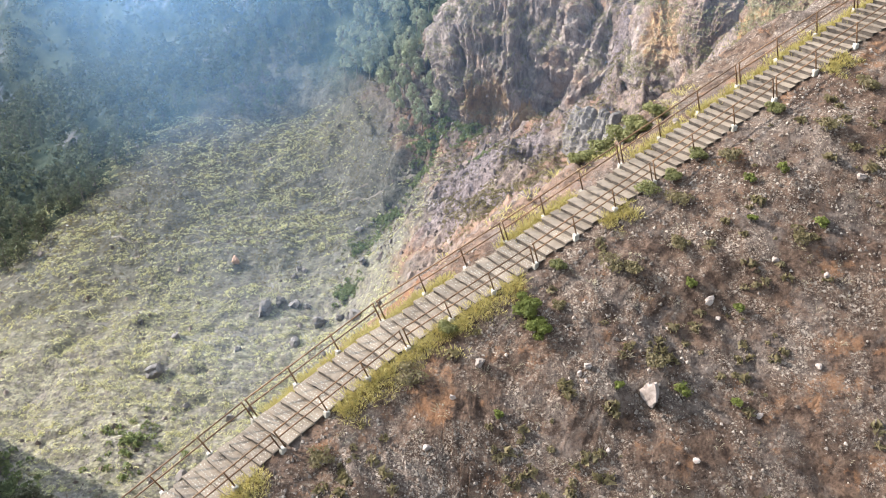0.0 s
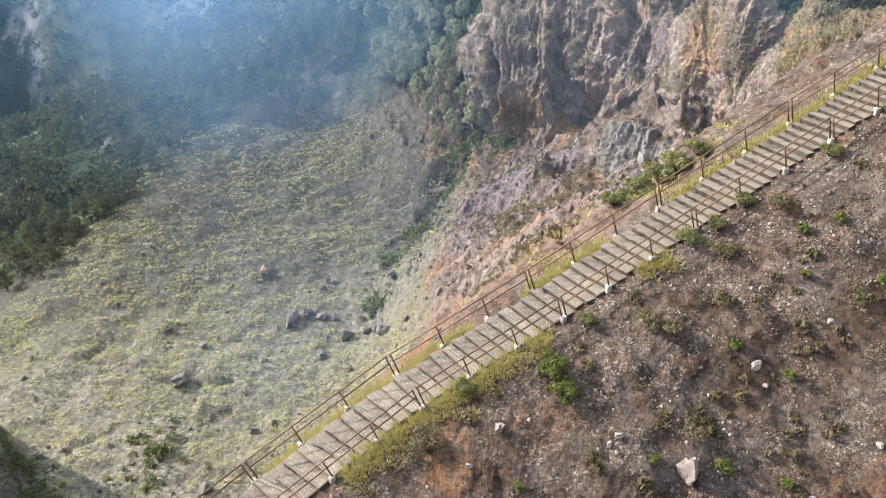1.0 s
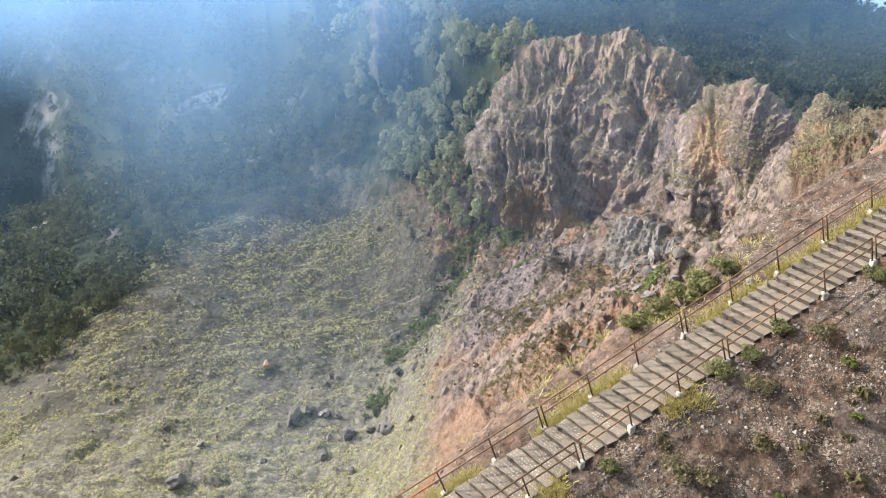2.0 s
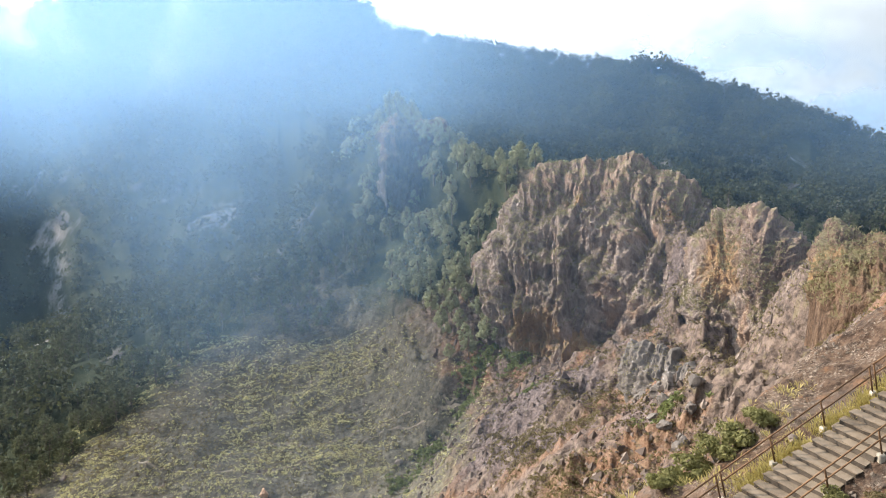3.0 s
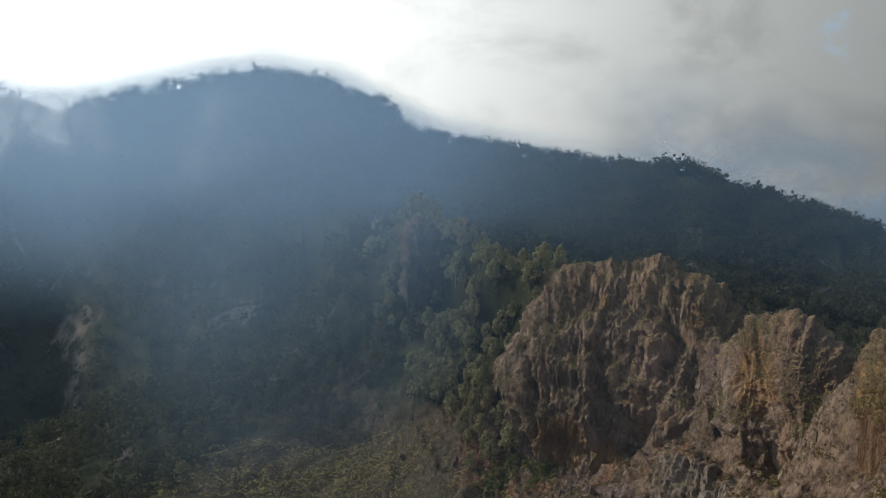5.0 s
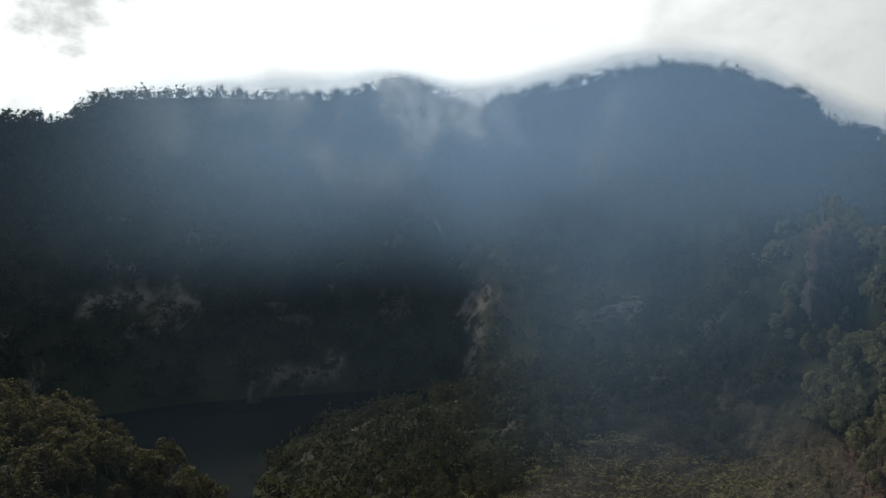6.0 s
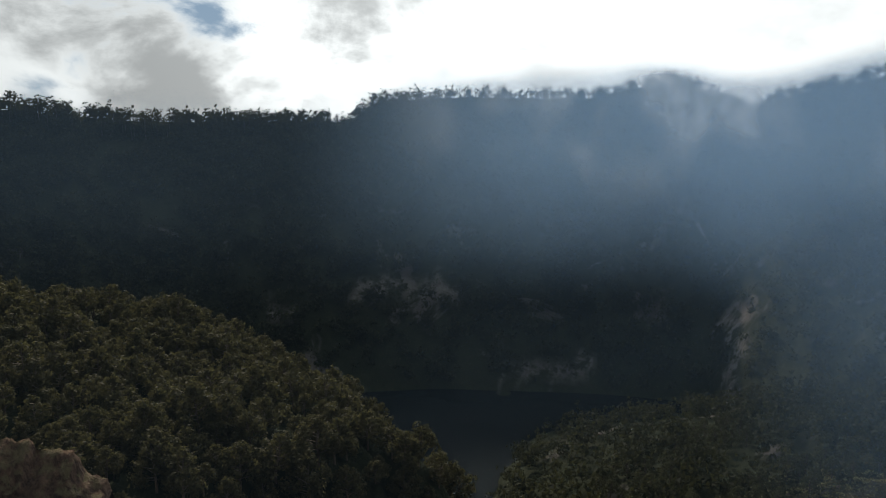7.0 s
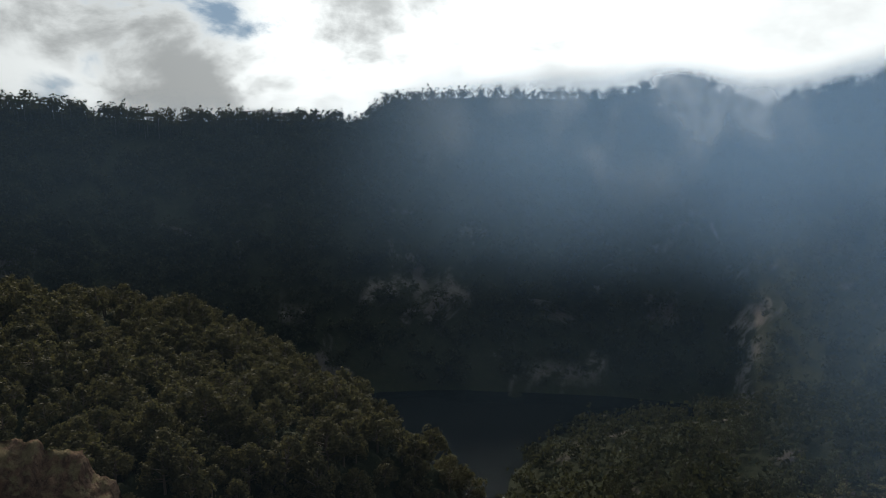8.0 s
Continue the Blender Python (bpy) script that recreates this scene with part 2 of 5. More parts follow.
    za = np.where(s > 0, left, right) + near * (np.where(s > 0, 0.36, 0.26) * fbm(x / 2.8, y / 2.8, 6.0, 6, 0.58) + 0.18 * (ridged(x / 2.2 + y / 5, y / 2.6, 1.0, 3) - 0.8))
    z = smax(z, za, 1.5)
    # small scarps across the valley floor
    for line in SCARPS:
        d, s, v, run = along(line, x + 2.2 * vnoise(x / 7, y / 7, 12.0), y + 2.2 * vnoise(x / 7, y / 7, 22.0))
        z = z - 1.3 * np.exp(-((d / 1.1) ** 2)) * np.clip(0.4 + vnoise(x / 9, y / 9, 6.0), 0, 1)
    return z


def height_at(x, y):
    return float(height(np.array([x]), np.array([y]))[0])


# ---------------------------------------------------------------- making meshes
def mesh_of(name, verts, faces, mats, smooth=True, which=None):
    """A mesh from arrays: faces all of one count of corners."""
    me = bpy.data.meshes.new(name)
    verts, faces = np.asarray(verts, np.float32), np.asarray(faces, np.int32)
    k = faces.shape[1]
    me.vertices.add(len(verts))
    me.vertices.foreach_set("co", verts.ravel())
    me.loops.add(faces.size)
    me.loops.foreach_set("vertex_index", faces.ravel())
    me.polygons.add(len(faces))
    me.polygons.foreach_set("loop_start", np.arange(0, faces.size, k, dtype=np.int32))
    me.polygons.foreach_set("loop_total", np.full(len(faces), k, np.int32))
    me.polygons.foreach_set("use_smooth", np.full(len(faces), smooth))
    for m in mats if isinstance(mats, (list, tuple)) else [mats]:
        me.materials.append(m)
    if which is not None:
        me.polygons.foreach_set("material_index", np.asarray(which, np.int32))
    me.update(calc_edges=True)
    me.validate()
    return me


def part(name, bm, material, parent=None, label="", smooth=False):
    """Link a bmesh as one mesh object, under a thing where one is given."""
    me = bpy.data.meshes.new(name)
    bm.to_mesh(me)
    bm.free()
    me.materials.append(material)
    me.polygons.foreach_set("use_smooth", [smooth] * len(me.polygons))
    ob = new(name, me)
    if parent:
        ob.parent = parent
    return tagged(ob, label)


def grid_faces(rows, cols, wrap=False):
    a = np.arange(rows * cols).reshape(rows, cols)
    if wrap:
        b = np.roll(a, -1, axis=1)
        return np.stack([a[:-1], b[:-1], b[1:], a[1:]], -1).reshape(-1, 4)
    return np.stack([a[:-1, :-1], a[:-1, 1:], a[1:, 1:], a[1:, :-1]], -1).reshape(-1, 4)


# ---------------------------------------------------------------- materials
def material(name):
    m = bpy.data.materials.new(name)
    m.use_nodes = True
    return m, Net(m.node_tree)


def finish(n, colour, rough=0.9, bump=None, strength=0.4, distance=0.1, metal=0.0, spec=0.2, extra=None):
    at = {"Base Color": colour, "Roughness": rough, "Metallic": metal, "Specular IOR Level": spec}
    if not isinstance(colour, bpy.types.NodeSocket):
        at["Base Color"] = (*colour, 1.0)
    if bump is not None:
        at["Normal"] = n.add("ShaderNodeBump", {"Height": bump, "Strength": strength, "Distance": distance}).outputs[0]
    at.update(extra or {})
    b = n.add("ShaderNodeBsdfPrincipled", at)
    n.add("ShaderNodeOutputMaterial", {"Surface": b.outputs[0]})


def place_of(n):
    return n.add("ShaderNodeNewGeometry").outputs["Position"]


def ground_material():
    m, n = material("ground_soil_and_turf")
    p = place_of(n)
    xyz = n.add("ShaderNodeSeparateXYZ", {0: p})
    x, y, z = xyz.outputs
    big, mid, small, fine = n.noise(p, 0.035, 5), n.noise(p, 0.22, 6, 0.6), n.noise(p, 1.6, 6, 0.62), n.noise(p, 9.0, 5, 0.7)
    # valley: grey volcanic sand under a mottled turf
    sand = n.mix(n.span(n.noise(p, 1.3, 8, 0.72), 0.36, 0.64), (0.055, 0.048, 0.041), (0.185, 0.158, 0.13))
    turf = n.mix(n.span(n.noise(n.add("ShaderNodeMapping", {"Vector": p, "Scale": (0.5, 1.0, 1.0)}).outputs[0], 1.1, 8, 0.7), 0.36, 0.64), (0.08, 0.072, 0.047), (0.26, 0.232, 0.152))
    valley = n.mix(n.span(n.math("ADD", n.math("MULTIPLY", mid, 0.3), n.math("MULTIPLY", n.noise(p, 1.0, 8, 0.7), 0.85)), 0.51, 0.64), sand, turf)
    # back of the valley: scrubby soil, darkened further to paint in its shade
    shaded_brush = n.span(n.math("ADD", n.math("ADD", y, n.math("MULTIPLY", x, -0.25)), n.math("MULTIPLY", mid, 12.0)), 150.0, 196.0)
    valley = n.mix(n.math("MULTIPLY", shaded_brush, 0.88), valley, n.mix(n.span(n.noise(p, 0.9, 9, 0.75), 0.36, 0.64), (0.030, 0.028, 0.023), (0.12, 0.108, 0.085)))
    # talus under the rocks: purple-grey and rusty
    talus = n.mix(n.span(n.noise(p, 0.6, 8, 0.72), 0.36, 0.64), (0.055, 0.041, 0.036), (0.20, 0.149, 0.122))
    rust = n.mix(n.span(small, 0.35, 0.65), (0.14, 0.062, 0.033), (0.29, 0.155, 0.085))
    talus = n.mix(n.math("MULTIPLY", n.span(n.math("ADD", big, n.math("MULTIPLY", mid, 0.5)), 0.76, 0.9), 0.6), talus, rust)
    talus = n.mix(n.math("MULTIPLY", n.span(n.noise(p, 0.45, 6, 0.65), 0.54, 0.68), 0.5), talus, (0.20, 0.168, 0.095))
    ashen = n.math("MULTIPLY", n.add("ShaderNodeAttribute", name="ashen").outputs["Fac"], 0.85)
    talus = n.mix(ashen, talus, n.mix(n.span(n.noise(p, 1.4, 8, 0.7), 0.36, 0.64), (0.062, 0.048, 0.047), (0.205, 0.16, 0.15)))
    rusty = n.math("MULTIPLY", n.add("ShaderNodeAttribute", name="rusty").outputs["Fac"], n.span(n.noise(p, 0.8, 7, 0.7), 0.34, 0.5))
    talus = n.mix(n.math("MULTIPLY", rusty, 0.62), talus, n.mix(n.span(n.noise(p, 1.8, 7, 0.7), 0.36, 0.64), (0.135, 0.07, 0.04), (0.29, 0.175, 0.108)))
    up = n.span(n.math("ADD", z, n.math("ADD", n.math("MULTIPLY", mid, 16.0), n.math("MULTIPLY", x, 0.35))), -88.0, -74.0)
    far = n.mix(up, valley, talus)
    # the stairs' slope: stony grey-brown earth, rusty and pale streaks
    earth = n.mix(n.span(n.noise(p, 2.2, 8, 0.72), 0.36, 0.64), (0.031, 0.019, 0.0135), (0.122, 0.078, 0.054))
    earth = n.mix(n.math("MULTIPLY", n.span(n.noise(p, 0.5, 8, 0.72), 0.55, 0.64), 0.75), earth, n.mix(fine, (0.12, 0.055, 0.028), (0.27, 0.145, 0.075)))
    earth = n.mix(n.math("MULTIPLY", n.span(n.noise(p, 0.33, 8, 0.72, 0.5), 0.50, 0.60), 0.6), earth, n.mix(n.span(n.noise(p, 3.5, 6, 0.7), 0.36, 0.64), (0.055, 0.043, 0.037), (0.165, 0.132, 0.112)))
    chip = n.add("ShaderNodeSeparateColor", {0: n.add("ShaderNodeTexVoronoi", {"Vector": p, "Scale": 11.0}).outputs["Color"]}).outputs[0]
    grit = n.add("ShaderNodeSeparateColor", {0: n.add("ShaderNodeTexVoronoi", {"Vector": p, "Scale": 26.0}).outputs["Color"]}).outputs[0]
    stony = n.span(n.noise(p, 0.45, 9, 0.76), 0.45, 0.60)
    earth = n.mix(n.math("MULTIPLY", stony, n.span(grit, 0.50, 0.62)), earth, n.mix(n.span(grit, 0.55, 1.0), (0.06, 0.043, 0.033), (0.235, 0.183, 0.142)))
    earth = n.mix(n.math("MULTIPLY", stony, n.span(chip, 0.80, 0.86)), earth, n.mix(n.span(chip, 0.80, 1.0), (0.06, 0.046, 0.037), (0.29, 0.232, 0.185)))
    # rusty brow on the valley side of the stairs
    brow = n.mix(n.span(n.noise(p, 1.1, 8, 0.7), 0.36, 0.64), (0.06, 0.036, 0.026), (0.20, 0.13, 0.092))
    brow = n.mix(n.math("MULTIPLY", n.span(n.noise(p, 0.15, 6, 0.65), 0.50, 0.6), 0.8), brow, n.mix(fine, (0.10, 0.042, 0.021), (0.24, 0.115, 0.055)))
    brow = n.mix(n.math("MULTIPLY", n.span(n.noise(p, 0.6, 6, 0.68), 0.50, 0.62), 0.8), brow, n.mix(fine, (0.10, 0.075, 0.062), (0.22, 0.175, 0.15)))
    cross = n.math("SUBTRACT", n.math("MULTIPLY", y, 0.88), n.math("ADD", n.math("MULTIPLY", x, 0.47), 24.9))
    cross = n.math("ADD", cross, n.math("MULTIPLY", n.math("SUBTRACT", small, 0.5), 2.0))
    earth = n.mix(n.math("MULTIPLY", n.span(cross, 0.4, 1.6), n.span(x, 11.0, 5.0)), earth, brow)
    dist = n.add("ShaderNodeVectorMath", {0: p, 1: (2.0, 24.0, -20.0)}, op="DISTANCE").outputs["Value"]
    col = n.mix(n.span(dist, 48.0, 62.0), earth, far)
    # woodland floor on the far walls and on the spur, very dark green between the trees
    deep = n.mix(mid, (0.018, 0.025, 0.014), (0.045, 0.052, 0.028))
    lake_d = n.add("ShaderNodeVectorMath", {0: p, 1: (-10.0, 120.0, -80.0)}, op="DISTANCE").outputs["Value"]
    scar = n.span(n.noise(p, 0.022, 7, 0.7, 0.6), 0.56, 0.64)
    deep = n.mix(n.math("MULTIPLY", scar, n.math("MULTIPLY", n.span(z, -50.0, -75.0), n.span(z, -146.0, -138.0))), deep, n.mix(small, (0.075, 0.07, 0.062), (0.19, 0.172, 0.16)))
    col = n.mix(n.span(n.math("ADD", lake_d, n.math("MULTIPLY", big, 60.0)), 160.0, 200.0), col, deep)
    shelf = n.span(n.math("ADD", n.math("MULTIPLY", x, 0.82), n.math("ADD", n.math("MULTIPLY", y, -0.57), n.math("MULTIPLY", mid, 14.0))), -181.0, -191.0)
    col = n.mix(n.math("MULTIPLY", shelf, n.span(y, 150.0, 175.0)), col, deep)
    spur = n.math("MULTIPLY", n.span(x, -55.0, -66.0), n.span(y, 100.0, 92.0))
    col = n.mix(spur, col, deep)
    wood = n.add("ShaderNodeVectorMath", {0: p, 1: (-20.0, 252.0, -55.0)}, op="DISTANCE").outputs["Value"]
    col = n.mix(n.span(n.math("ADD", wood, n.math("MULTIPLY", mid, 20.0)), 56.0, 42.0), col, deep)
    scarred = n.math("MULTIPLY", n.add("ShaderNodeAttribute", name="scarred").outputs["Fac"], n.span(n.noise(p, 0.09, 8, 0.75), 0.42, 0.58))
    col = n.mix(n.math("MULTIPLY", scarred, 0.9), col, n.mix(small, (0.12, 0.11, 0.10), (0.34, 0.31, 0.285)))
    relief = n.math("ADD", n.math("MULTIPLY", n.math("ADD", small, n.math("ADD", n.math("MULTIPLY", n.noise(p, 0.8, 7, 0.7, 0.2), 0.9), n.math("MULTIPLY", mid, 2.2))), 0.6), n.math("ADD", n.math("MULTIPLY", fine, 0.22), n.math("MULTIPLY", n.noise(p, 34.0, 3, 0.6), 0.06)))
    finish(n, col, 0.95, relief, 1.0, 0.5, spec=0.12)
    return m


def rock_material(name, dark, light, warm, pale):
    m, n = material(name)
    p = place_of(n)
    tall = n.add("ShaderNodeMapping", {"Vector": p, "Scale": (1.0, 1.0, 0.28)}).outputs[0]
    ribs, mid, fine = n.noise(tall, 0.30, 8, 0.62, 0.5), n.noise(p, 0.12, 5, 0.6), n.noise(p, 2.2, 6, 0.68)
    col = n.mix(n.span(ribs, 0.32, 0.66), dark, light)
    col = n.mix(n.math("MULTIPLY", n.span(mid, 0.54, 0.68), 0.5), col, warm)
    col = n.mix(n.math("MULTIPLY", n.span(n.noise(tall, 0.7, 8, 0.7, 0.6), 0.58, 0.68), 0.5), col, pale)
    # flutes: pale rock, with lit ridges and shaded grooves put into the colour
    flute = n.noise(n.add("ShaderNodeMapping", {"Vector": p, "Scale": (1.0, 1.0, 0.3)}).outputs[0], 1.6, 8, 0.7, 0.4)
    col = n.mix(n.math("MULTIPLY", n.span(flute, 0.58, 0.70), 0.4), col, pale)
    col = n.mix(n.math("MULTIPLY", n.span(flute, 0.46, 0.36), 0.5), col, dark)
    # rusty cap along the crests
    cap = n.span(n.math("ADD", n.add("ShaderNodeSeparateXYZ", {0: p}).outputs[2], n.math("MULTIPLY", n.math("SUBTRACT", mid, 0.5), 22.0)), -52.0, -41.0)
    col = n.mix(n.math("MULTIPLY", cap, 0.5), col, n.mix(n.span(flute, 0.38, 0.62), (0.105, 0.056, 0.034), (0.33, 0.20, 0.12)))
    # iron and sulphur stains; at hollow and rib they also paint in sunlight
    for spot, reach in (((11.0, 186.0, -74.0), 9.0), ((18.8, 179.5, -74.0), 4.5), ((43.0, 152.0, -45.0), 8.0), ((43.5, 111.0, -33.0), 4.0), ((20.0, 204.0, -43.0), 4.0)):
        near = n.add("ShaderNodeVectorMath", {0: p, 1: spot}, op="DISTANCE").outputs["Value"]
        near = n.math("ADD", near, n.math("MULTIPLY", n.math("SUBTRACT", ribs, 0.5), 16.0))
        col = n.mix(n.math("MULTIPLY", n.span(near, reach, reach * 0.45), 0.8), col, n.mix(n.noise(tall, 0.8, 6, 0.65), (0.30, 0.15, 0.06), (0.55, 0.38, 0.20)))
    # thin turf where it is not steep
    up = n.add("ShaderNodeSeparateXYZ", {0: n.add("ShaderNodeNewGeometry").outputs["Normal"]}).outputs[2]
    turf = n.math("MULTIPLY", n.span(up, 0.45, 0.75), n.span(n.noise(p, 0.5, 6, 0.66), 0.44, 0.58))
    col = n.mix(n.math("MULTIPLY", turf, 0.75), col, (0.25, 0.215, 0.115))
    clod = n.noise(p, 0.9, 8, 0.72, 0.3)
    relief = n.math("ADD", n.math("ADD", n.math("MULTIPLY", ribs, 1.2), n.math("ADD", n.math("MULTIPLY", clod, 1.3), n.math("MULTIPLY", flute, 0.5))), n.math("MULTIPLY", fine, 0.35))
    # hollows of the clods darkened in the colour, along with their relief
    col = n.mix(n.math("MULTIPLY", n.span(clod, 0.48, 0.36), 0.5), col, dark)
    finish(n, col, 0.92, relief, 1.0, 1.3, spec=0.15)
    return m


def foliage_material(name, a, b, pale=0.0):
    m, n = material(name)
    p = place_of(n)
    pick = n.add("ShaderNodeNewGeometry").outputs["Random Per Island"]
    one = n.add("ShaderNodeObjectInfo").outputs["Random"]
    f = n.math("ADD", n.math("MULTIPLY", pick, 0.55), n.math("MULTIPLY", n.math("ADD", one, n.noise(p, 0.05, 3)), 0.28))
    col = n.mix(f, a, b)
    d = n.add("ShaderNodeBsdfPrincipled", {"Base Color": col, "Roughness": 0.7, "Specular IOR Level": 0.12})
    t = n.add("ShaderNodeBsdfTranslucent", {"Color": n.mix(0.16, col, (0.28, 0.28, 0.06))})
    s = n.add("ShaderNodeMixShader", {0: 0.38, 1: d.outputs[0], 2: t.outputs[0]})
    n.add("ShaderNodeOutputMaterial", {"Surface": s.outputs[0]})
    return m


def plain_material(name, a, b, scale=3.0, rough=0.85, bump=0.3, distance=0.02, metal=0.0, streak=(1, 1, 1), vary=0.14):
    m, n = material(name)
    p = n.add("ShaderNodeMapping", {"Vector": place_of(n), "Scale": streak}).outputs[0]
    one = n.add("ShaderNodeObjectInfo").outputs["Random"]
    isle = n.add("ShaderNodeNewGeometry").outputs["Random Per Island"]
    wide, fine = n.noise(p, scale, 5, 0.6), n.noise(p, scale * 7, 5, 0.65)
    f = n.math("ADD", n.math("MULTIPLY", wide, 0.5), n.math("ADD", n.math("MULTIPLY", fine, 0.35), n.math("MULTIPLY", n.math("ADD", one, isle), vary)))
    finish(n, n.mix(n.span(f, 0.32 + 0.6 * (vary - 0.14), 0.78 + 1.4 * (vary - 0.14)), a, b), rough, n.math("ADD", wide, n.math("MULTIPLY", fine, 0.5)), bump, distance, metal)
    return m


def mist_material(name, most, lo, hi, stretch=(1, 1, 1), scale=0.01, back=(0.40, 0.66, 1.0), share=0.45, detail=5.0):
    """See-through sheet standing in for haze, mist or cloud, the haze's blue put into its colour: lets most light
    through, scatters the rest. Alpha is kept in the mesh's own fade and broken by noise.
    """
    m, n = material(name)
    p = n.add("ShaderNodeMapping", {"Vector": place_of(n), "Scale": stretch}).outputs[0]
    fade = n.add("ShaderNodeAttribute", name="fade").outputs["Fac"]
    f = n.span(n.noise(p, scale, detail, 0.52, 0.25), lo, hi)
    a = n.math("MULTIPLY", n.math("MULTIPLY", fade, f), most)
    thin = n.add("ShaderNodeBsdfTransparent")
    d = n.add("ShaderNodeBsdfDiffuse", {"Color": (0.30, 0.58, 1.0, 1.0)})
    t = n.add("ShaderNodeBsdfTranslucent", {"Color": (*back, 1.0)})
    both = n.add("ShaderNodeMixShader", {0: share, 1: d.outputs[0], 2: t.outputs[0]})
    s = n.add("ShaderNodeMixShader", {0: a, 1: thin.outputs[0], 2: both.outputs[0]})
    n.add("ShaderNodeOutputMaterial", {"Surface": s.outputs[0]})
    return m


GROUND = ground_material()
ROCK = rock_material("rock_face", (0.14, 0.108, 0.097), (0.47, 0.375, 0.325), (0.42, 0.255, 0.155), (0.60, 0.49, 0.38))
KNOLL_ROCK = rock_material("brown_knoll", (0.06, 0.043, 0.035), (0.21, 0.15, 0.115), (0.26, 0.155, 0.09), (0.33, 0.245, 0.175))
# darker, greyer copy of ROCK with the cliff's shade set in its colour
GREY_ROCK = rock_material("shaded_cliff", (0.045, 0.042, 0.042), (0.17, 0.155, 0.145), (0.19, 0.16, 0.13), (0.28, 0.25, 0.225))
LAVA = plain_material("dark_lava", (0.05, 0.043, 0.039), (0.19, 0.163, 0.145), 0.8, 0.9, 0.6, 0.15)
PALE_STONE = plain_material("pinkish_block", (0.12, 0.09, 0.075), (0.30, 0.245, 0.21), 1.5, 0.85, 0.6, 0.05)
STONE = plain_material("pale_stone", (0.08, 0.062, 0.05), (0.37, 0.305, 0.25), 2.0, 0.85, 0.4, 0.03, vary=0.4)
RUSTY_STONE = plain_material("rusty_stone", (0.34, 0.19, 0.12), (0.50, 0.33, 0.23), 1.0, 0.9, 0.4, 0.05)
RUBBLE = plain_material("rubble_rock", (0.08, 0.06, 0.052), (0.33, 0.265, 0.22), 0.5, 0.9, 0.4, 0.05, vary=0.4)
LEAF_OLIVE = foliage_material("leaves_yellow_olive", (0.08, 0.078, 0.032), (0.24, 0.225, 0.095))
CONCRETE = plain_material("worn_concrete", (0.078, 0.057, 0.041), (0.20, 0.155, 0.113), 2.2, 0.9, 0.4, 0.012)
PEBBLED = plain_material("pebbled_concrete", (0.074, 0.054, 0.039), (0.20, 0.155, 0.114), 5.0, 0.88, 0.7, 0.02)
# riser concrete darkened to carry the shade on the step fronts
RISER = plain_material("shaded_riser", (0.038, 0.03, 0.024), (0.115, 0.093, 0.074), 3.0, 0.95, 0.5, 0.02)
STUD = plain_material("set_pebbles", (0.27, 0.235, 0.19), (0.50, 0.45, 0.375), 6.0, 0.8, 0.2, 0.01)
PLINTH = plain_material("pale_concrete", (0.20, 0.175, 0.14), (0.40, 0.355, 0.295), 3.0, 0.9, 0.3, 0.01)
RUST = plain_material("rusty_pipe", (0.055, 0.028, 0.016), (0.21, 0.12, 0.062), 6.0, 0.7, 0.3, 0.004, 0.35)
BARK = plain_material("bark", (0.07, 0.055, 0.042), (0.20, 0.17, 0.14), 4.0, 0.9, 0.5, 0.02, streak=(1, 1, 0.3))
LEAF = foliage_material("leaves_grey_green", (0.15, 0.16, 0.10), (0.42, 0.42, 0.26))
LEAF_WARM = foliage_material("leaves_olive", (0.042, 0.043, 0.026), (0.112, 0.104, 0.06))
# dull woodland greens, these two darkened further to hold the walls' shade
LEAF_FAR = foliage_material("leaves_dark_shaded", (0.018, 0.023, 0.017), (0.05, 0.055, 0.035))
LEAF_MID = foliage_material("leaves_dull_shaded", (0.045, 0.052, 0.034), (0.125, 0.13, 0.08))
LEAF_BRIGHT = foliage_material("leaves_fresh", (0.05, 0.06, 0.015), (0.165, 0.175, 0.045))
GRASS = foliage_material("dry_grass", (0.26, 0.21, 0.075), (0.58, 0.48, 0.19))
TUSSOCK = foliage_material("tussock", (0.27, 0.25, 0.12), (0.66, 0.61, 0.32))
DRY = foliage_material("dry_scrub_leaves", (0.07, 0.055, 0.03), (0.20, 0.158, 0.085))
LEDGE = foliage_material("ledge_scrub_leaves", (0.10, 0.085, 0.045), (0.33, 0.29, 0.165))
STRAW = foliage_material("bleached_straw", (0.15, 0.125, 0.085), (0.36, 0.31, 0.22))
FERN = foliage_material("low_green_plants", (0.085, 0.105, 0.045), (0.20, 0.215, 0.09))

SCARS = [([(-402, 258), (-387, 281), (-366, 300)], 8.0, 5.0), ([(-310, 295), (-297, 309), (-282, 329)], 6.0, 4.0), ([(-213, 356), (-195, 337)], 7.0, 5.0), ([(-241, 396), (-222, 376), (-210, 356)], 6.0, 4.0), ([(-412, 203), (-404, 214)], 5.0, 4.0)]

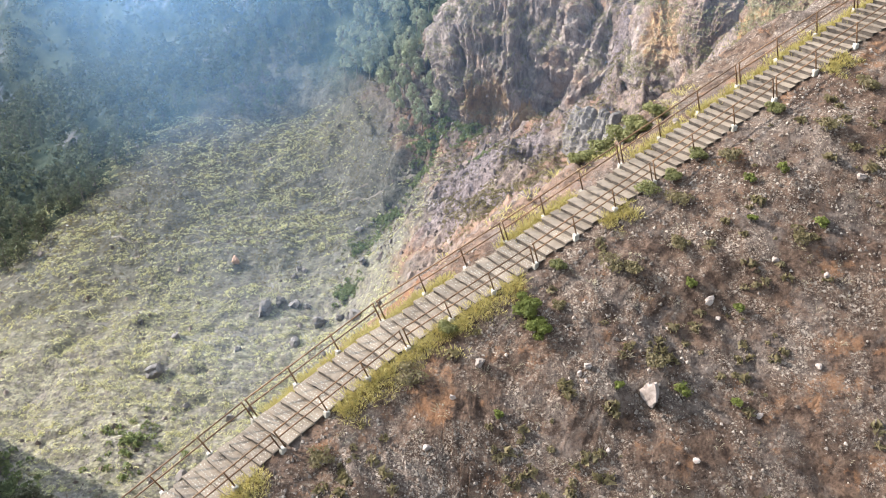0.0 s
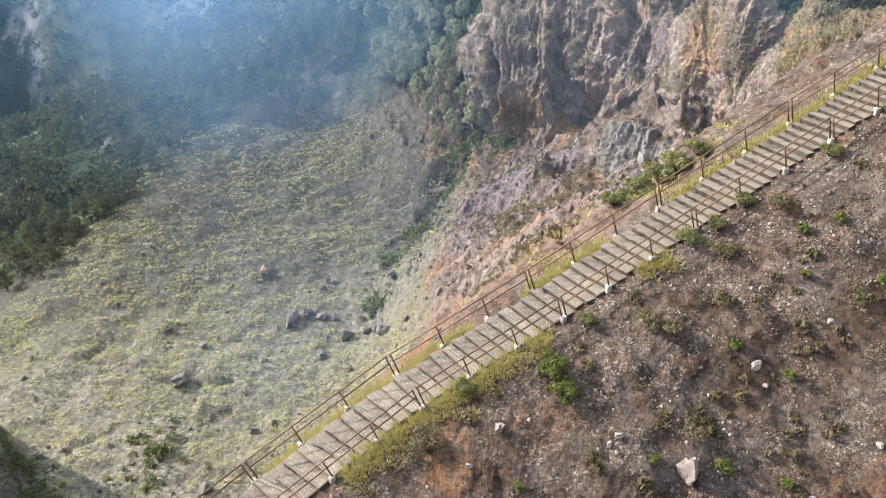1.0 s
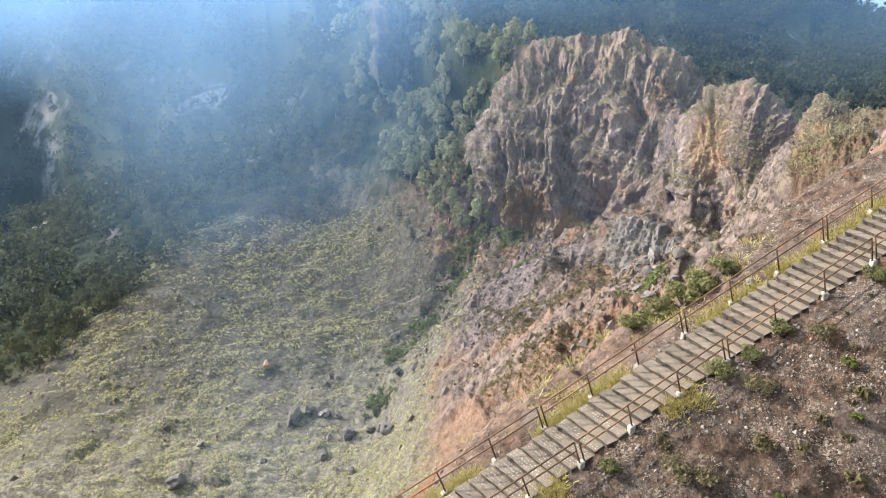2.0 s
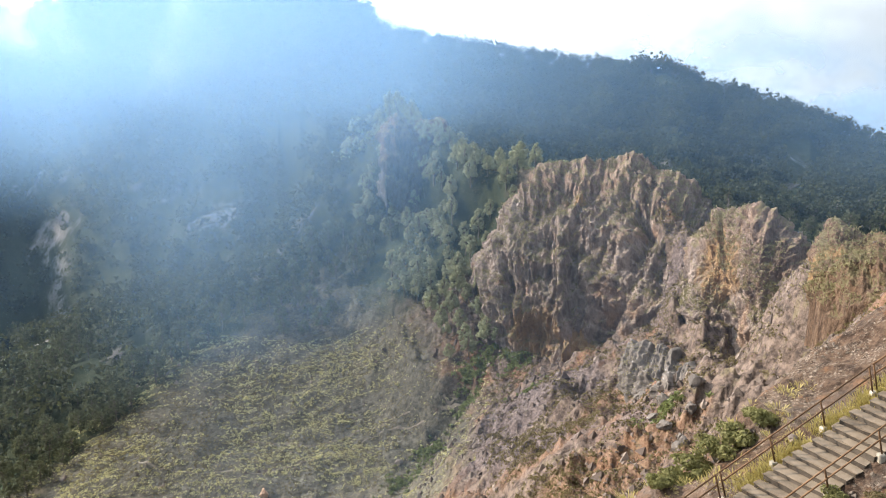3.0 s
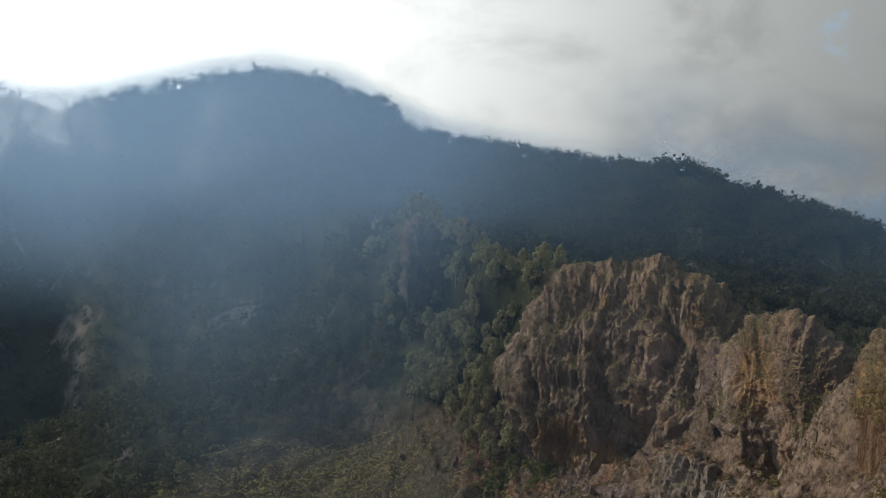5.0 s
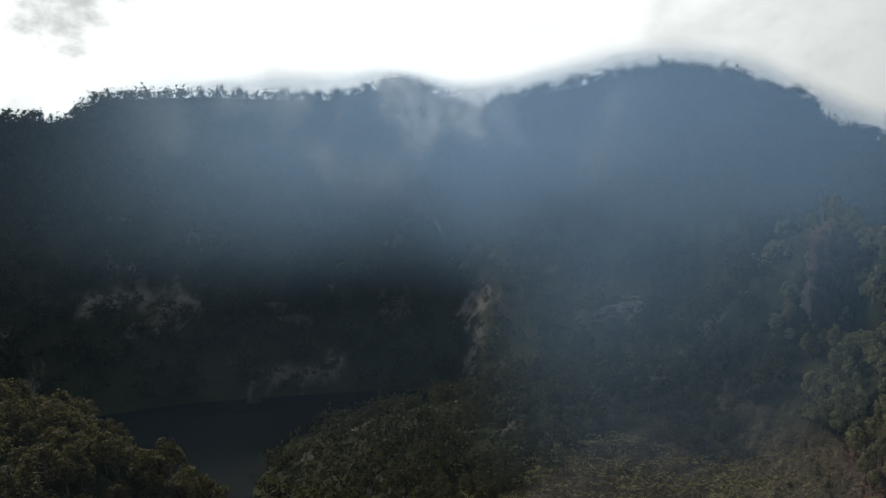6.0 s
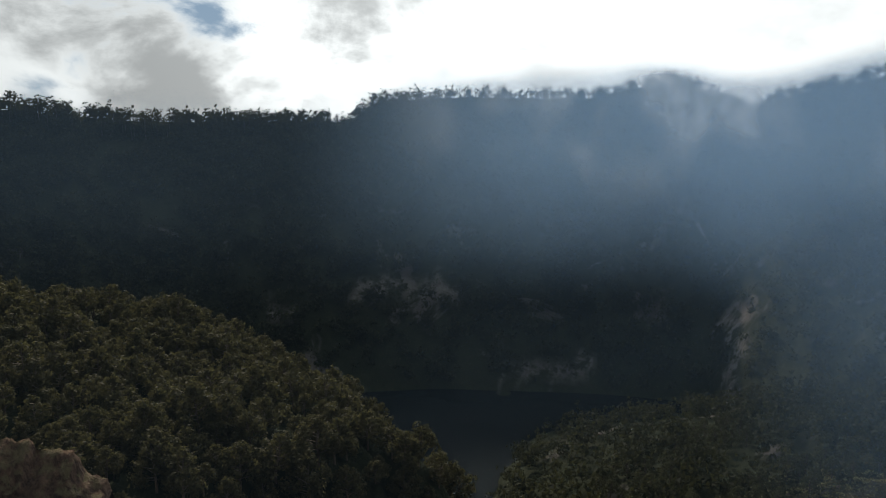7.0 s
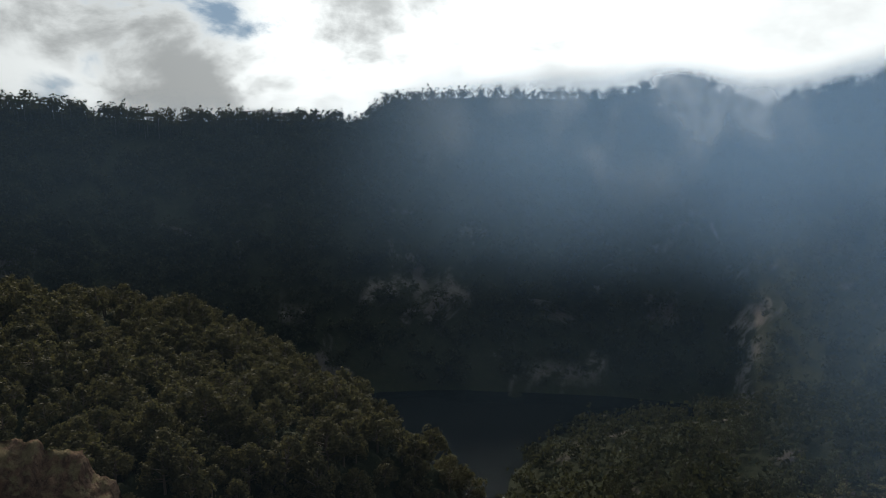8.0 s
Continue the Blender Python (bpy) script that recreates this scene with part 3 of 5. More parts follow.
# ---------------------------------------------------------------- ground, one sheet to the horizon
def soil_masks(x, y):
    """Where the soil changes: rusty chutes, dark purple ash, pale scars on the wooded walls. 0 to 1."""
    rag = fbm(x / 7, y / 7, 31.0, 4, 0.6)

    def band(lines):
        best = np.zeros(np.shape(x))
        for line, wide, soft_edge in lines:
            d, _, _, _ = along(line, x, y)
            best = np.maximum(best, np.clip((wide + 0.5 * wide * rag - d) / soft_edge, 0, 1))
        return best

    return {
        "rusty": band([([(23, 146), (15, 131), (10, 121), (4, 124), (-3, 129), (-9, 133)], 1.9, 1.2), ([(22, 111), (14, 105), (9, 104), (3, 101), (-4, 106)], 6.5, 2.5), ([(30, 113), (26, 111)], 2.0, 1.5)]),
        "ashen": band([([(16, 156), (8, 152), (2, 145), (3, 132), (11, 130)], 8.0, 3.0), ([(26, 131), (22, 118)], 5.0, 3.0), ([(40, 172), (30, 172)], 5.0, 3.0)]),
        "scarred": band(SCARS),
    }


def build_ground():
    turn = np.concatenate([np.linspace(-180, -42, 48, endpoint=False), np.linspace(-42, -33, 20, endpoint=False), np.linspace(-33, 42, 500, endpoint=False),
                           np.linspace(42, 92, 170, endpoint=False), np.linspace(92, 180, 32, endpoint=False)])
    reach = [0.02]
    while reach[-1] < 4600:
        r = reach[-1]
        step = 0.8 if r < 1.5 else 0.12 if r < 8 else 0.05 if r < 12 else 0.0085 if r < 52 else 0.0095 if r < 115 else 0.0062 if r < 245 else 0.017 if r < 500 else 0.008 if r < 680 else 0.08
        reach.append(r * (1 + step))
    reach = np.array(reach)
    a, r = np.meshgrid(np.radians(turn), reach)
    x, y = -np.sin(a) * r, 12.0 + np.cos(a) * r
    z = height(x, y)
    # broken rock on the steep parts
    dz = np.hypot(np.gradient(z, axis=0) / np.maximum(np.gradient(r, axis=0), 1e-6), 0)
    steep = np.clip((dz - 0.55) / 0.9, 0, 1) * np.clip((r - 60) / 30, 0, 1) * np.clip((330 - r) / 60, 0, 1)
    z = z + steep * 2.2 * (ridged(x / 7, y / 7, z / 9, 4, 0.55) - 0.9)
    v = np.stack([x, y, z], -1).reshape(-1, 3)
    me = mesh_of("ground", v, grid_faces(len(reach), len(turn), wrap=True)[:, ::-1], GROUND)
    for name, value in soil_masks(x, y).items():
        me.attributes.new(name, "FLOAT", "POINT").data.foreach_set("value", value.astype(np.float32).ravel())
    return tagged(new("ground", me), "grey-brown volcanic earth with sparse turf falling into a crater valley", "ground", kind="structure")


ground = build_ground()

# ---------------------------------------------------------------- crater lake
def build_lake():
    m, n = material("lake_water")
    p = place_of(n)
    finish(n, n.mix(n.noise(p, 0.02, 4), (0.006, 0.010, 0.011), (0.010, 0.014, 0.015)), 0.25, n.noise(p, 0.6, 3), 0.06, 0.1, spec=0.02)
    a = np.linspace(0, 2 * np.pi, 96, endpoint=False)
    rings = []
    for k in (0.02, 0.4, 0.75, 1.0):
        rings.append(np.stack([LAKE[0] - 40 + np.cos(a) * 210 * k, LAKE[1] + np.sin(a) * 200 * k, np.full(96, LAKE[2])], -1))
    me = mesh_of("lake", np.concatenate(rings), grid_faces(4, 96, wrap=True), m)
    return tagged(new("lake", me), "dark still crater lake in shade", "lake", kind="structure")


build_lake()


# ---------------------------------------------------------------- stairs with rails
STEP, HALF = 0.187, 0.90
OUT_VALLEY, OUT_SLOPE = 1.45, 0.82      # rails from the stairs' line


def stair_runs():
    """Every tread: place of its front edge's middle, heading, depth."""
    pts = np.array(STAIR)
    gone = np.concatenate([[0], np.cumsum(np.hypot(*np.diff(pts[:, :2], axis=0).T))])
    rises = np.arange(pts[0, 2], pts[-1, 2], STEP)
    s = np.interp(rises, pts[:, 2], gone)
    return s, rises, gone, pts


def stair_point(s):
    """Middle of the stairs at a run s, smoothed, with heading and slope."""
    _, _, gone, pts = STAIRS
    w = np.linspace(-1.6, 1.6, 9)
    p = np.array([np.mean(np.interp(s + w, gone, pts[:, k])) for k in range(3)])
    q = np.array([np.mean(np.interp(s + w + 0.5, gone, pts[:, k])) for k in range(3)])
    return Vector(p), math.atan2(q[1] - p[1], q[0] - p[0]), (q[2] - p[2]) / math.hypot(q[0] - p[0], q[1] - p[1])


STAIRS = stair_runs()


def worn_block(lx, ly, lz, seed, chips=0.015, bevel=0.02):
    """A block, origin at the middle of its top's front edge, x along the way up."""
    rng = random.Random(seed)
    bm = bmesh.new()
    bmesh.ops.create_cube(bm, size=1.0)
    for v in bm.verts:
        v.co = Vector(((v.co.x + 0.5) * lx, v.co.y * ly, (v.co.z - 0.5) * lz))
        v.co += Vector([rng.uniform(-chips, chips) for _ in range(3)])
    bmesh.ops.bevel(bm, geom=bm.edges[:], offset=bevel, segments=1, affect="EDGES")
    return bm


def pipe(bm, a, b, r, sides=8):
    a, b = Vector(a), Vector(b)
    turn = (b - a).to_track_quat("Z", "Y").to_matrix().to_4x4()
    m = Matrix.Translation((a + b) / 2) @ turn
    bmesh.ops.create_cone(bm, cap_ends=True, segments=sides, radius1=r, radius2=r, depth=(b - a).length, matrix=m)
    return bm


def step_mesh(seed):
    """One step a metre deep: a worn tread with pebbles, over a set-back riser with shade in its colour."""
    rng = random.Random(500 + seed)
    r = np.random.default_rng(500 + seed)
    bm = worn_block(1.0, 2 * HALF, 0.035, seed, 0.010, 0.010)
    bmesh.ops.subdivide_edges(bm, edges=[e for e in bm.edges if abs(e.verts[0].co.y - e.verts[1].co.y) > 1.0], cuts=4)
    for v in bm.verts:
        v.co += Vector((rng.uniform(-0.09, 0.06), rng.uniform(-0.03, 0.03), rng.uniform(-0.022, 0.012)))
    tread = len(bm.faces)
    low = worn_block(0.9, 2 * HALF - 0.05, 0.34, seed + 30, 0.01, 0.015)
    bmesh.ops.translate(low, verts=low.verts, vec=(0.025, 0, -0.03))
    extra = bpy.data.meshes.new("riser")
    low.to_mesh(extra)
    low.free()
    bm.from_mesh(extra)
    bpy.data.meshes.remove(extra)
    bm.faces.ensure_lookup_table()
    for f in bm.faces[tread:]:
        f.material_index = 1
    if seed < 8:
        for cell in range(51):
            px, py, size = 0.2 + 0.28 * (cell % 3) + rng.uniform(-0.06, 0.06), (cell // 3 - 8) * 0.1 + rng.uniform(-0.035, 0.035), rng.uniform(0.018, 0.032)
            top = [bm.verts.new((px + math.cos(a) * size * 2.4, py + math.sin(a) * size, -0.004)) for a in (0.3, 1.6, 2.9, 4.4)]
            tip = bm.verts.new((px, py, size * 0.55))
            for a in range(4):
                f = bm.faces.new((top[a], top[(a + 1) % 4], tip))
                f.material_index = 2
    me = bpy.data.meshes.new("step")
    bm.to_mesh(me)
    bm.free()
    for m in (CONCRETE if seed % 2 else PEBBLED, RISER, STUD):
        me.materials.append(m)
    return me


SKEW = Matrix(((1, -0.48, 0, 0), (0, 1, 0, 0), (0, 0, 1, 0), (0, 0, 0, 1)))      # treads lie askew to the rails


def build_stairs():
    top = tagged(new("stairs"), "worn concrete stairs with pebbled treads climbing a bare ridge", "stairs", kind="structure")
    s, z, gone, pts = STAIRS
    meshes = [step_mesh(k) for k in range(14)]      # eight studded, then six worn smooth
    rng = random.Random(3)
    for k in range(len(s) - 1):
        p, head, slope = stair_point(s[k])
        ob = new("step", meshes[rng.randrange(8) if p.z < -18.2 + rng.uniform(-1.0, 1.0) else 8 + rng.randrange(6)])
        ob.parent = top
        deep = s[k + 1] - s[k] + 0.05
        ob.matrix_world = Matrix.Translation((p.x, p.y, p.z + rng.uniform(-0.02, 0.02))) @ Euler((rng.uniform(-0.02, 0.02), rng.uniform(-0.02, 0.03), head + rng.uniform(-0.045, 0.045))).to_matrix().to_4x4() @ SKEW @ Matrix.Translation((0, 0.15, 0)) @ Matrix.Diagonal((deep, rng.uniform(0.93, 1.06), 1, 1))
    return top


def build_railing(side, first, gap, label):
    """side +1: the valley side. Pipes in lengths of three bays; posts doubled where two lengths meet."""
    rail = tagged(new("railing"), label, "railing", group="railings of the stairs")
    total = STAIRS[2][-1]
    rng = random.Random(11 + side)
    marks = np.arange(first, total - 0.5, gap)
    blocks = []
    for k in range(4):
        bm = worn_block(0.23, 0.23, 0.34, 70 + k, 0.025, 0.03)
        bmesh.ops.translate(bm, verts=bm.verts, vec=(-0.115, 0, 0.0))
        me = bpy.data.meshes.new("plinth")
        bm.to_mesh(me)
        bm.free()
        me.materials.append(PLINTH)
        blocks.append(me)

    def spot(s, up):
        p, head, slope = stair_point(s)
        out = Vector((-math.sin(head), math.cos(head), 0)) * (OUT_VALLEY if side > 0 else -OUT_SLOPE)
        lean = Vector((-math.cos(head), -math.sin(head), 0)) * 0.34 * up
        return p + out + lean + Vector((0, 0, up))

    posts = []
    for k, s in enumerate(marks):
        ends = k % 3 == 0
        for off in ((-0.09, 0.09) if ends else (0.0,)):
            bm = bmesh.new()
            pipe(bm, spot(s + off, -0.12), spot(s + off + rng.uniform(-0.02, 0.02), 0.97), 0.032)
            part("post", bm, RUST, rail, smooth=True)
        p, head, slope = stair_point(s)
        b = new("plinth", blocks[rng.randrange(4)])
        b.parent = rail
        at = spot(s, 0)
        b.matrix_world = Matrix.Translation((at.x, at.y, at.z + rng.uniform(-0.02, 0.04) - (0.12 if side > 0 else 0.03))) @ Euler((0, 0, head + rng.uniform(-0.2, 0.2))).to_matrix().to_4x4()
    for k in range(0, len(marks), 3):
        a = marks[k] + 0.05
        b = marks[min(k + 3, len(marks) - 1)] - 0.05
        if b - a < 0.5:
            continue
        for up in (0.95, 0.55):
            bm = bmesh.new()
            pipe(bm, spot(a, up), spot(b, up), 0.030)
            part("rail", bm, RUST, rail, smooth=True)
    return rail


build_stairs()
build_railing(1, 5.14, 2.07, "rusty pipe railing on concrete plinths, valley side of stairs")
build_railing(-1, 5.1, 2.08, "rusty pipe railing on concrete plinths, slope side of stairs")


# ---------------------------------------------------------------- trees
def leaf_clumps(rng, centres, radii, count, size, flat=0.8, up=0.25, shell=0.72):
    """Leaf clumps as small three-cornered blades over the skins of lumps."""
    centres, radii = np.asarray(centres, float), np.asarray(radii, float)
    pick = rng.choice(len(centres), count, p=radii**2 / (radii**2).sum())
    way = rng.normal(size=(count, 3))
    way[:, 2] += up
    way /= np.linalg.norm(way, axis=1, keepdims=True)
    spot = centres[pick] + way * (radii[pick] * rng.uniform(shell, 1.15, count))[:, None] * np.array([1, 1, flat])
    n = way + rng.normal(scale=0.55, size=(count, 3))
    n /= np.linalg.norm(n, axis=1, keepdims=True)
    a = np.cross(n, rng.normal(size=(count, 3)))
    a /= np.linalg.norm(a, axis=1, keepdims=True)
    b = np.cross(n, a)
    s = size * rng.uniform(0.6, 1.35, count)[:, None]
    k = rng.uniform(0.55, 1.0, (count, 1))
    lift = n * s * rng.uniform(-0.3, 0.3, (count, 1))
    blade = np.stack([spot - a * s * 1.15 + b * s * k * 0.5, spot - b * s * k * 1.1 + lift, spot + a * s * 1.15 + b * s * k * 0.5], 1)
    return blade.reshape(-1, 3), np.arange(count * 3).reshape(-1, 3)


def limb(verts, faces, a, b, r0, r1, sides=6):
    a, b = np.asarray(a, float), np.asarray(b, float)
    d = (b - a) / np.linalg.norm(b - a)
    u = np.cross(d, [0.3, 0.8, 0.2])
    u /= np.linalg.norm(u)
    w = np.cross(d, u)
    t = np.linspace(0, 2 * np.pi, sides, endpoint=False)
    ring = np.cos(t)[:, None] * u + np.sin(t)[:, None] * w
    base = len(verts)
    verts.extend((a + ring * r0).tolist())
    verts.extend((b + ring * r1).tolist())
    for k in range(sides):
        j = (k + 1) % sides
        faces.append((base + k, base + j, base + sides + j, base + sides + k))


def tree_meshes(seed, tall, wide, leaves, leaf, slim=False):
    """Trunk mesh and crown mesh of one tree, foot at the origin."""
    rng = np.random.default_rng(seed)
    verts, faces = [], []
    lean = rng.normal(scale=0.05, size=2) * tall
    knots = [np.array([0, 0, -0.6])]
    for t in (0.28, 0.52, 0.78):
        knots.append(np.array([lean[0] * t + rng.normal() * 0.12, lean[1] * t + rng.normal() * 0.12, tall * t]))
    thick = 0.024 * tall + 0.04
    for k in range(3):
        limb(verts, faces, knots[k], knots[k + 1], thick * (1 - 0.27 * k), thick * (1 - 0.27 * (k + 1)))
    centres, radii = [], []
    lumps = 9 if slim else 19
    for k in range(lumps):
        t = (k + 0.5) / lumps
        a = k * 2.4 + rng.uniform(0, 1)
        reach = wide * (0.62 * math.sin(math.pi * min(1, 0.28 + 0.72 * t)) + 0.08) * rng.uniform(0.6, 1.15)
        c = np.array([lean[0] * t + math.cos(a) * reach, lean[1] * t + math.sin(a) * reach, tall * (0.34 + 0.6 * t)])
        centres.append(c)
        radii.append(wide * rng.uniform(0.17, 0.36) * (1.1 - 0.45 * t))
        root = knots[1] + (knots[3] - knots[1]) * min(1, max(0, t * 1.1 - 0.1))
        limb(verts, faces, root, c, thick * 0.42, thick * 0.12, 3)
    q, f = leaf_clumps(rng, centres, radii, leaves, leaf, 1.05, 0.25, 0.35)
    return verts, faces, q, f


def tree_kind(name, label, seed, tall, wide, leaves, leaf, leaf_material, group, slim=False):
    verts, faces, q, f = tree_meshes(seed, tall, wide, leaves, leaf, slim)
    top = tagged(new(name), label, "tree", group=group)
    for part_name, v, fs, mat in (("trunk", verts, faces, BARK), ("crown", q, f, leaf_material)):
        ob = new(part_name, mesh_of(part_name, v, fs, mat, smooth=part_name == "trunk"))
        ob.parent = top
    return top


def scatter(rng, count, box, gap, keep):
    """Points in a box x0, y0, x1, y1, no nearer than gap, where keep(x, y) holds."""
    got = []
    cells = {}
    for _ in range(count * 14):
        x, y = rng.uniform(box[0], box[2]), rng.uniform(box[1], box[3])
        i, j = int(x // gap), int(y // gap)
        if any((px - x) ** 2 + (py - y) ** 2 < gap * gap for a in (-1, 0, 1) for b in (-1, 0, 1) for px, py in cells.get((i + a, j + b), ())):
            continue
        if not keep(x, y):
            continue
        cells.setdefault((i, j), []).append((x, y))
        got.append((x, y))
        if len(got) == count:
            break
    return got


def plant(kinds, spots, rng, lo, hi, sink=0.2):
    zs = height(np.array([p[0] for p in spots]), np.array([p[1] for p in spots]))
    free = list(kinds)
    for k, ((x, y), z) in enumerate(zip(spots, zs)):
        size = rng.uniform(lo, hi)
        m = Matrix.Translation((x, y, z - sink)) @ Euler((0, 0, rng.uniform(0, 6.28))).to_matrix().to_4x4()
        if k < len(free):
            ob = free[k]
            ob.matrix_basis = m
        else:
            ob = copy_thing(free[rng.randrange(len(free))], m)
        ob.scale = (size, size, size * rng.uniform(0.85, 1.15))


def joined_trees(name, label, spots, seed, tall, wide, leaves, leaf, mat, rng, lo=0.7, hi=1.25):
    """Many trees in one mesh, too far off to be told apart."""
    masters = [tree_meshes(seed + k, tall, wide, leaves, leaf) for k in range(4)]
    zs = height(np.array([p[0] for p in spots]), np.array([p[1] for p in spots]))
    crowns, trunks, faces, base = [], [], [], 0
    for k, ((x, y), z) in enumerate(zip(spots, zs)):
        tv, tf, q, _ = masters[k % 4]
        a, s = rng.uniform(0, 6.28), rng.uniform(lo, hi)
        turn = np.array([[math.cos(a), math.sin(a), 0], [-math.sin(a), math.cos(a), 0], [0, 0, 1]]) * s
        crowns.append(np.asarray(q) @ turn + [x, y, z - 0.2])
        trunks.append(np.asarray(tv) @ turn + [x, y, z - 0.2])
        faces.append(np.asarray(tf) + base)
        base += len(tv)
    top = tagged(new(name), label, "forest", kind="stuff")
    v = np.concatenate(crowns)
    for part_name, vv, ff, m in (("crown", v, np.arange(len(v)).reshape(-1, 3), mat), ("trunk", np.concatenate(trunks), np.concatenate(faces), BARK)):
        ob = new(part_name, mesh_of(part_name, vv, ff, m, smooth=False))
        ob.parent = top


def spur_woods():
    rng = random.Random(5)
    kinds = [tree_kind("tree", "olive-leaved broad mountain tree in dense woodland on the spur", 100 + k, 6.2, 3.0, 1500, 0.19, LEAF_WARM, "trees of the wooded spur") for k in range(6)]
    spots = scatter(rng, 660, (-215, 15, -58, 106), 3.3, lambda x, y: y < 106 + 0.08 * (x + 100) and (y < 92 or x < -96) and math.hypot(x, y - 15) > 62 and (y > 30 or x < -125 or math.hypot(x + 88, y - 28) > 14) and 37 < math.degrees(math.atan2(-x, y - 3)) and math.degrees(math.atan2(-x, y - 15)) < 91)
    spots.sort(key=lambda p: math.hypot(p[0], p[1] - 15))
    plant(kinds, spots[:180], rng, 0.55, 1.4)
    joined_trees("spur_woods", "dense olive-green woodland further back on the spur", spots[180:], 104, 6.2, 3.2, 520, 0.30, LEAF_WARM, rng)


spur_woods()


def band_woods():
    rng = random.Random(8)
    kinds = [tree_kind("tree", "grey-green broad-leaved tree beside the rock cliff", 130 + k, 8.6, 3.0, 1700, 0.21, LEAF, "trees beside the rock") for k in range(5)]

    def keep(x, y):
        d, s, v, run = along([(18, 232), (2, 236), (-10, 252), (-24, 284), (-40, 306), (-60, 340)], np.array(x), np.array(y))
        e, _, _, _ = along([(-6, 202), (-11, 216), (-18, 236), (-27, 262), (-40, 290)], np.array(x), np.array(y))
        return float(d) < 9 or float(e) < 10 + 4 * math.sin(y / 7.0)

    spots = scatter(rng, 260, (-75, 190, 30, 350), 3.6, keep)
    spots.sort(key=lambda p: p[1])
    plant(kinds, spots[:110], rng, 0.55, 1.15)
    joined_trees("band_woods", "pale grey-green trees on the wooded spur behind the rock", spots[110:], 136, 8.6, 3.0, 900, 0.27, LEAF, rng, 0.6, 1.15)


band_woods()


def far_woods():
    """Woods on the crater's walls: many crowns of loose leaf clumps."""
    rng = np.random.default_rng(21)
    prng = random.Random(9)
    masters = []
    for k in range(8):
        r2 = np.random.default_rng(200 + k)
        c = [(r2.normal() * 1.5, r2.normal() * 1.5, 4.2 + i * 0.9 + r2.normal() * 0.5) for i in range(6)]
        masters.append(leaf_clumps(r2, c, [1.7, 1.8, 1.6, 1.4, 1.2, 0.9], 58, 0.66, 0.9)[0].reshape(-1, 3, 3))
    count = 9800
    turn = rng.uniform(-34, 92, count * 2)
    r1 = np.interp(turn, RIM[:, 0], RIM[:, 2])
    r0 = np.interp(turn, FOOT[:, 0], FOOT[:, 1])
    t = rng.uniform(0, 1, count * 2) ** 0.7
    r0 = np.where((turn > 7) & (turn < 56), 215, r0)
    r = r0 + 2 + (r1 + 10 - r0) * t
    bare = vnoise(turn / 3.0, r / 30.0, 14.0)
    px, py = -np.sin(np.radians(turn)) * r, 12 + np.cos(np.radians(turn)) * r
    ed, es, _, _ = along([(-40, 20), (-84, 90), (-106, 150), (-99, 192), (-82, 222), (-60, 258), (-46, 330)], px, py)
    ok = (bare < 0.72) & ((es * ed > 2) | (r > 300)) & (height(px, py) > LAKE[2] + 1) & (soil_masks(px, py)["scarred"] < 0.4)
    turn, r = turn[ok][:count], r[ok][:count]
    x, y = -np.sin(np.radians(turn)) * r, 12 + np.cos(np.radians(turn)) * r
    z = height(x, y)
    parts = []
    for k in range(len(x)):
        q = masters[k % 8]
        a, s = prng.uniform(0, 6.28), prng.uniform(0.7, 1.35)
        ca, sa = math.cos(a) * s, math.sin(a) * s
        parts.append(np.stack([q[..., 0] * ca - q[..., 1] * sa + x[k], q[..., 0] * sa + q[..., 1] * ca + y[k], q[..., 2] * s + z[k] - 1.5], -1))
    v = np.concatenate(parts).reshape(-1, 3)
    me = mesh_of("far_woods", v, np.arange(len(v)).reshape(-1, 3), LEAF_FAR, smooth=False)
    tagged(new("far_woods", me), "dense dark green mountain forest covering the crater walls", "forest", kind="stuff")


far_woods()


def rim_woods():
    """Trees along the far rim that stand out against the sky."""
    rng = np.random.default_rng(33)
    parts, bark_v, bark_f = [], [], []
    for k in range(1000):
        turn = rng.uniform(-30, 90)
        r = np.interp(turn, RIM[:, 0], RIM[:, 2]) + rng.uniform(-16, -1)
        x, y = -math.sin(math.radians(turn)) * r, 12 + math.cos(math.radians(turn)) * r
        z = height_at(x, y)
        s = rng.uniform(0.75, 1.45) * (1.25 if rng.uniform() < 0.1 else 1) * float(np.interp(turn, [62, 88], [1.0, 1.5]))
        tall = 7.5 * s
        c = [(rng.normal() * 1.6 * s, rng.normal() * 1.6 * s, tall * (0.95 * (i / 7) ** 1.1) + rng.normal() * 0.4) for i in range(8)]
        q = leaf_clumps(rng, c, [1.6 * s * rng.uniform(0.6, 1.2) for _ in c], 150, 0.5 * s, 0.9)[0]
        parts.append(q + [x, y, z - 3.2])
        limb(bark_v, bark_f, (x, y, z - 1), (x + rng.normal() * 0.3, y, z + tall * 0.8), 0.22 * s, 0.07 * s, 5)
    v = np.concatenate(parts)
    top = tagged(new("rim_woods"), "row of wind-shaped trees along the crater rim against sky", "trees", kind="stuff")
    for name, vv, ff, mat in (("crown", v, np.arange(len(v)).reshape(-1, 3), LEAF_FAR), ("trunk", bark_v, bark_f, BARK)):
        ob = new(name, mesh_of(name, vv, ff, mat, smooth=False))
        ob.parent = top


rim_woods()


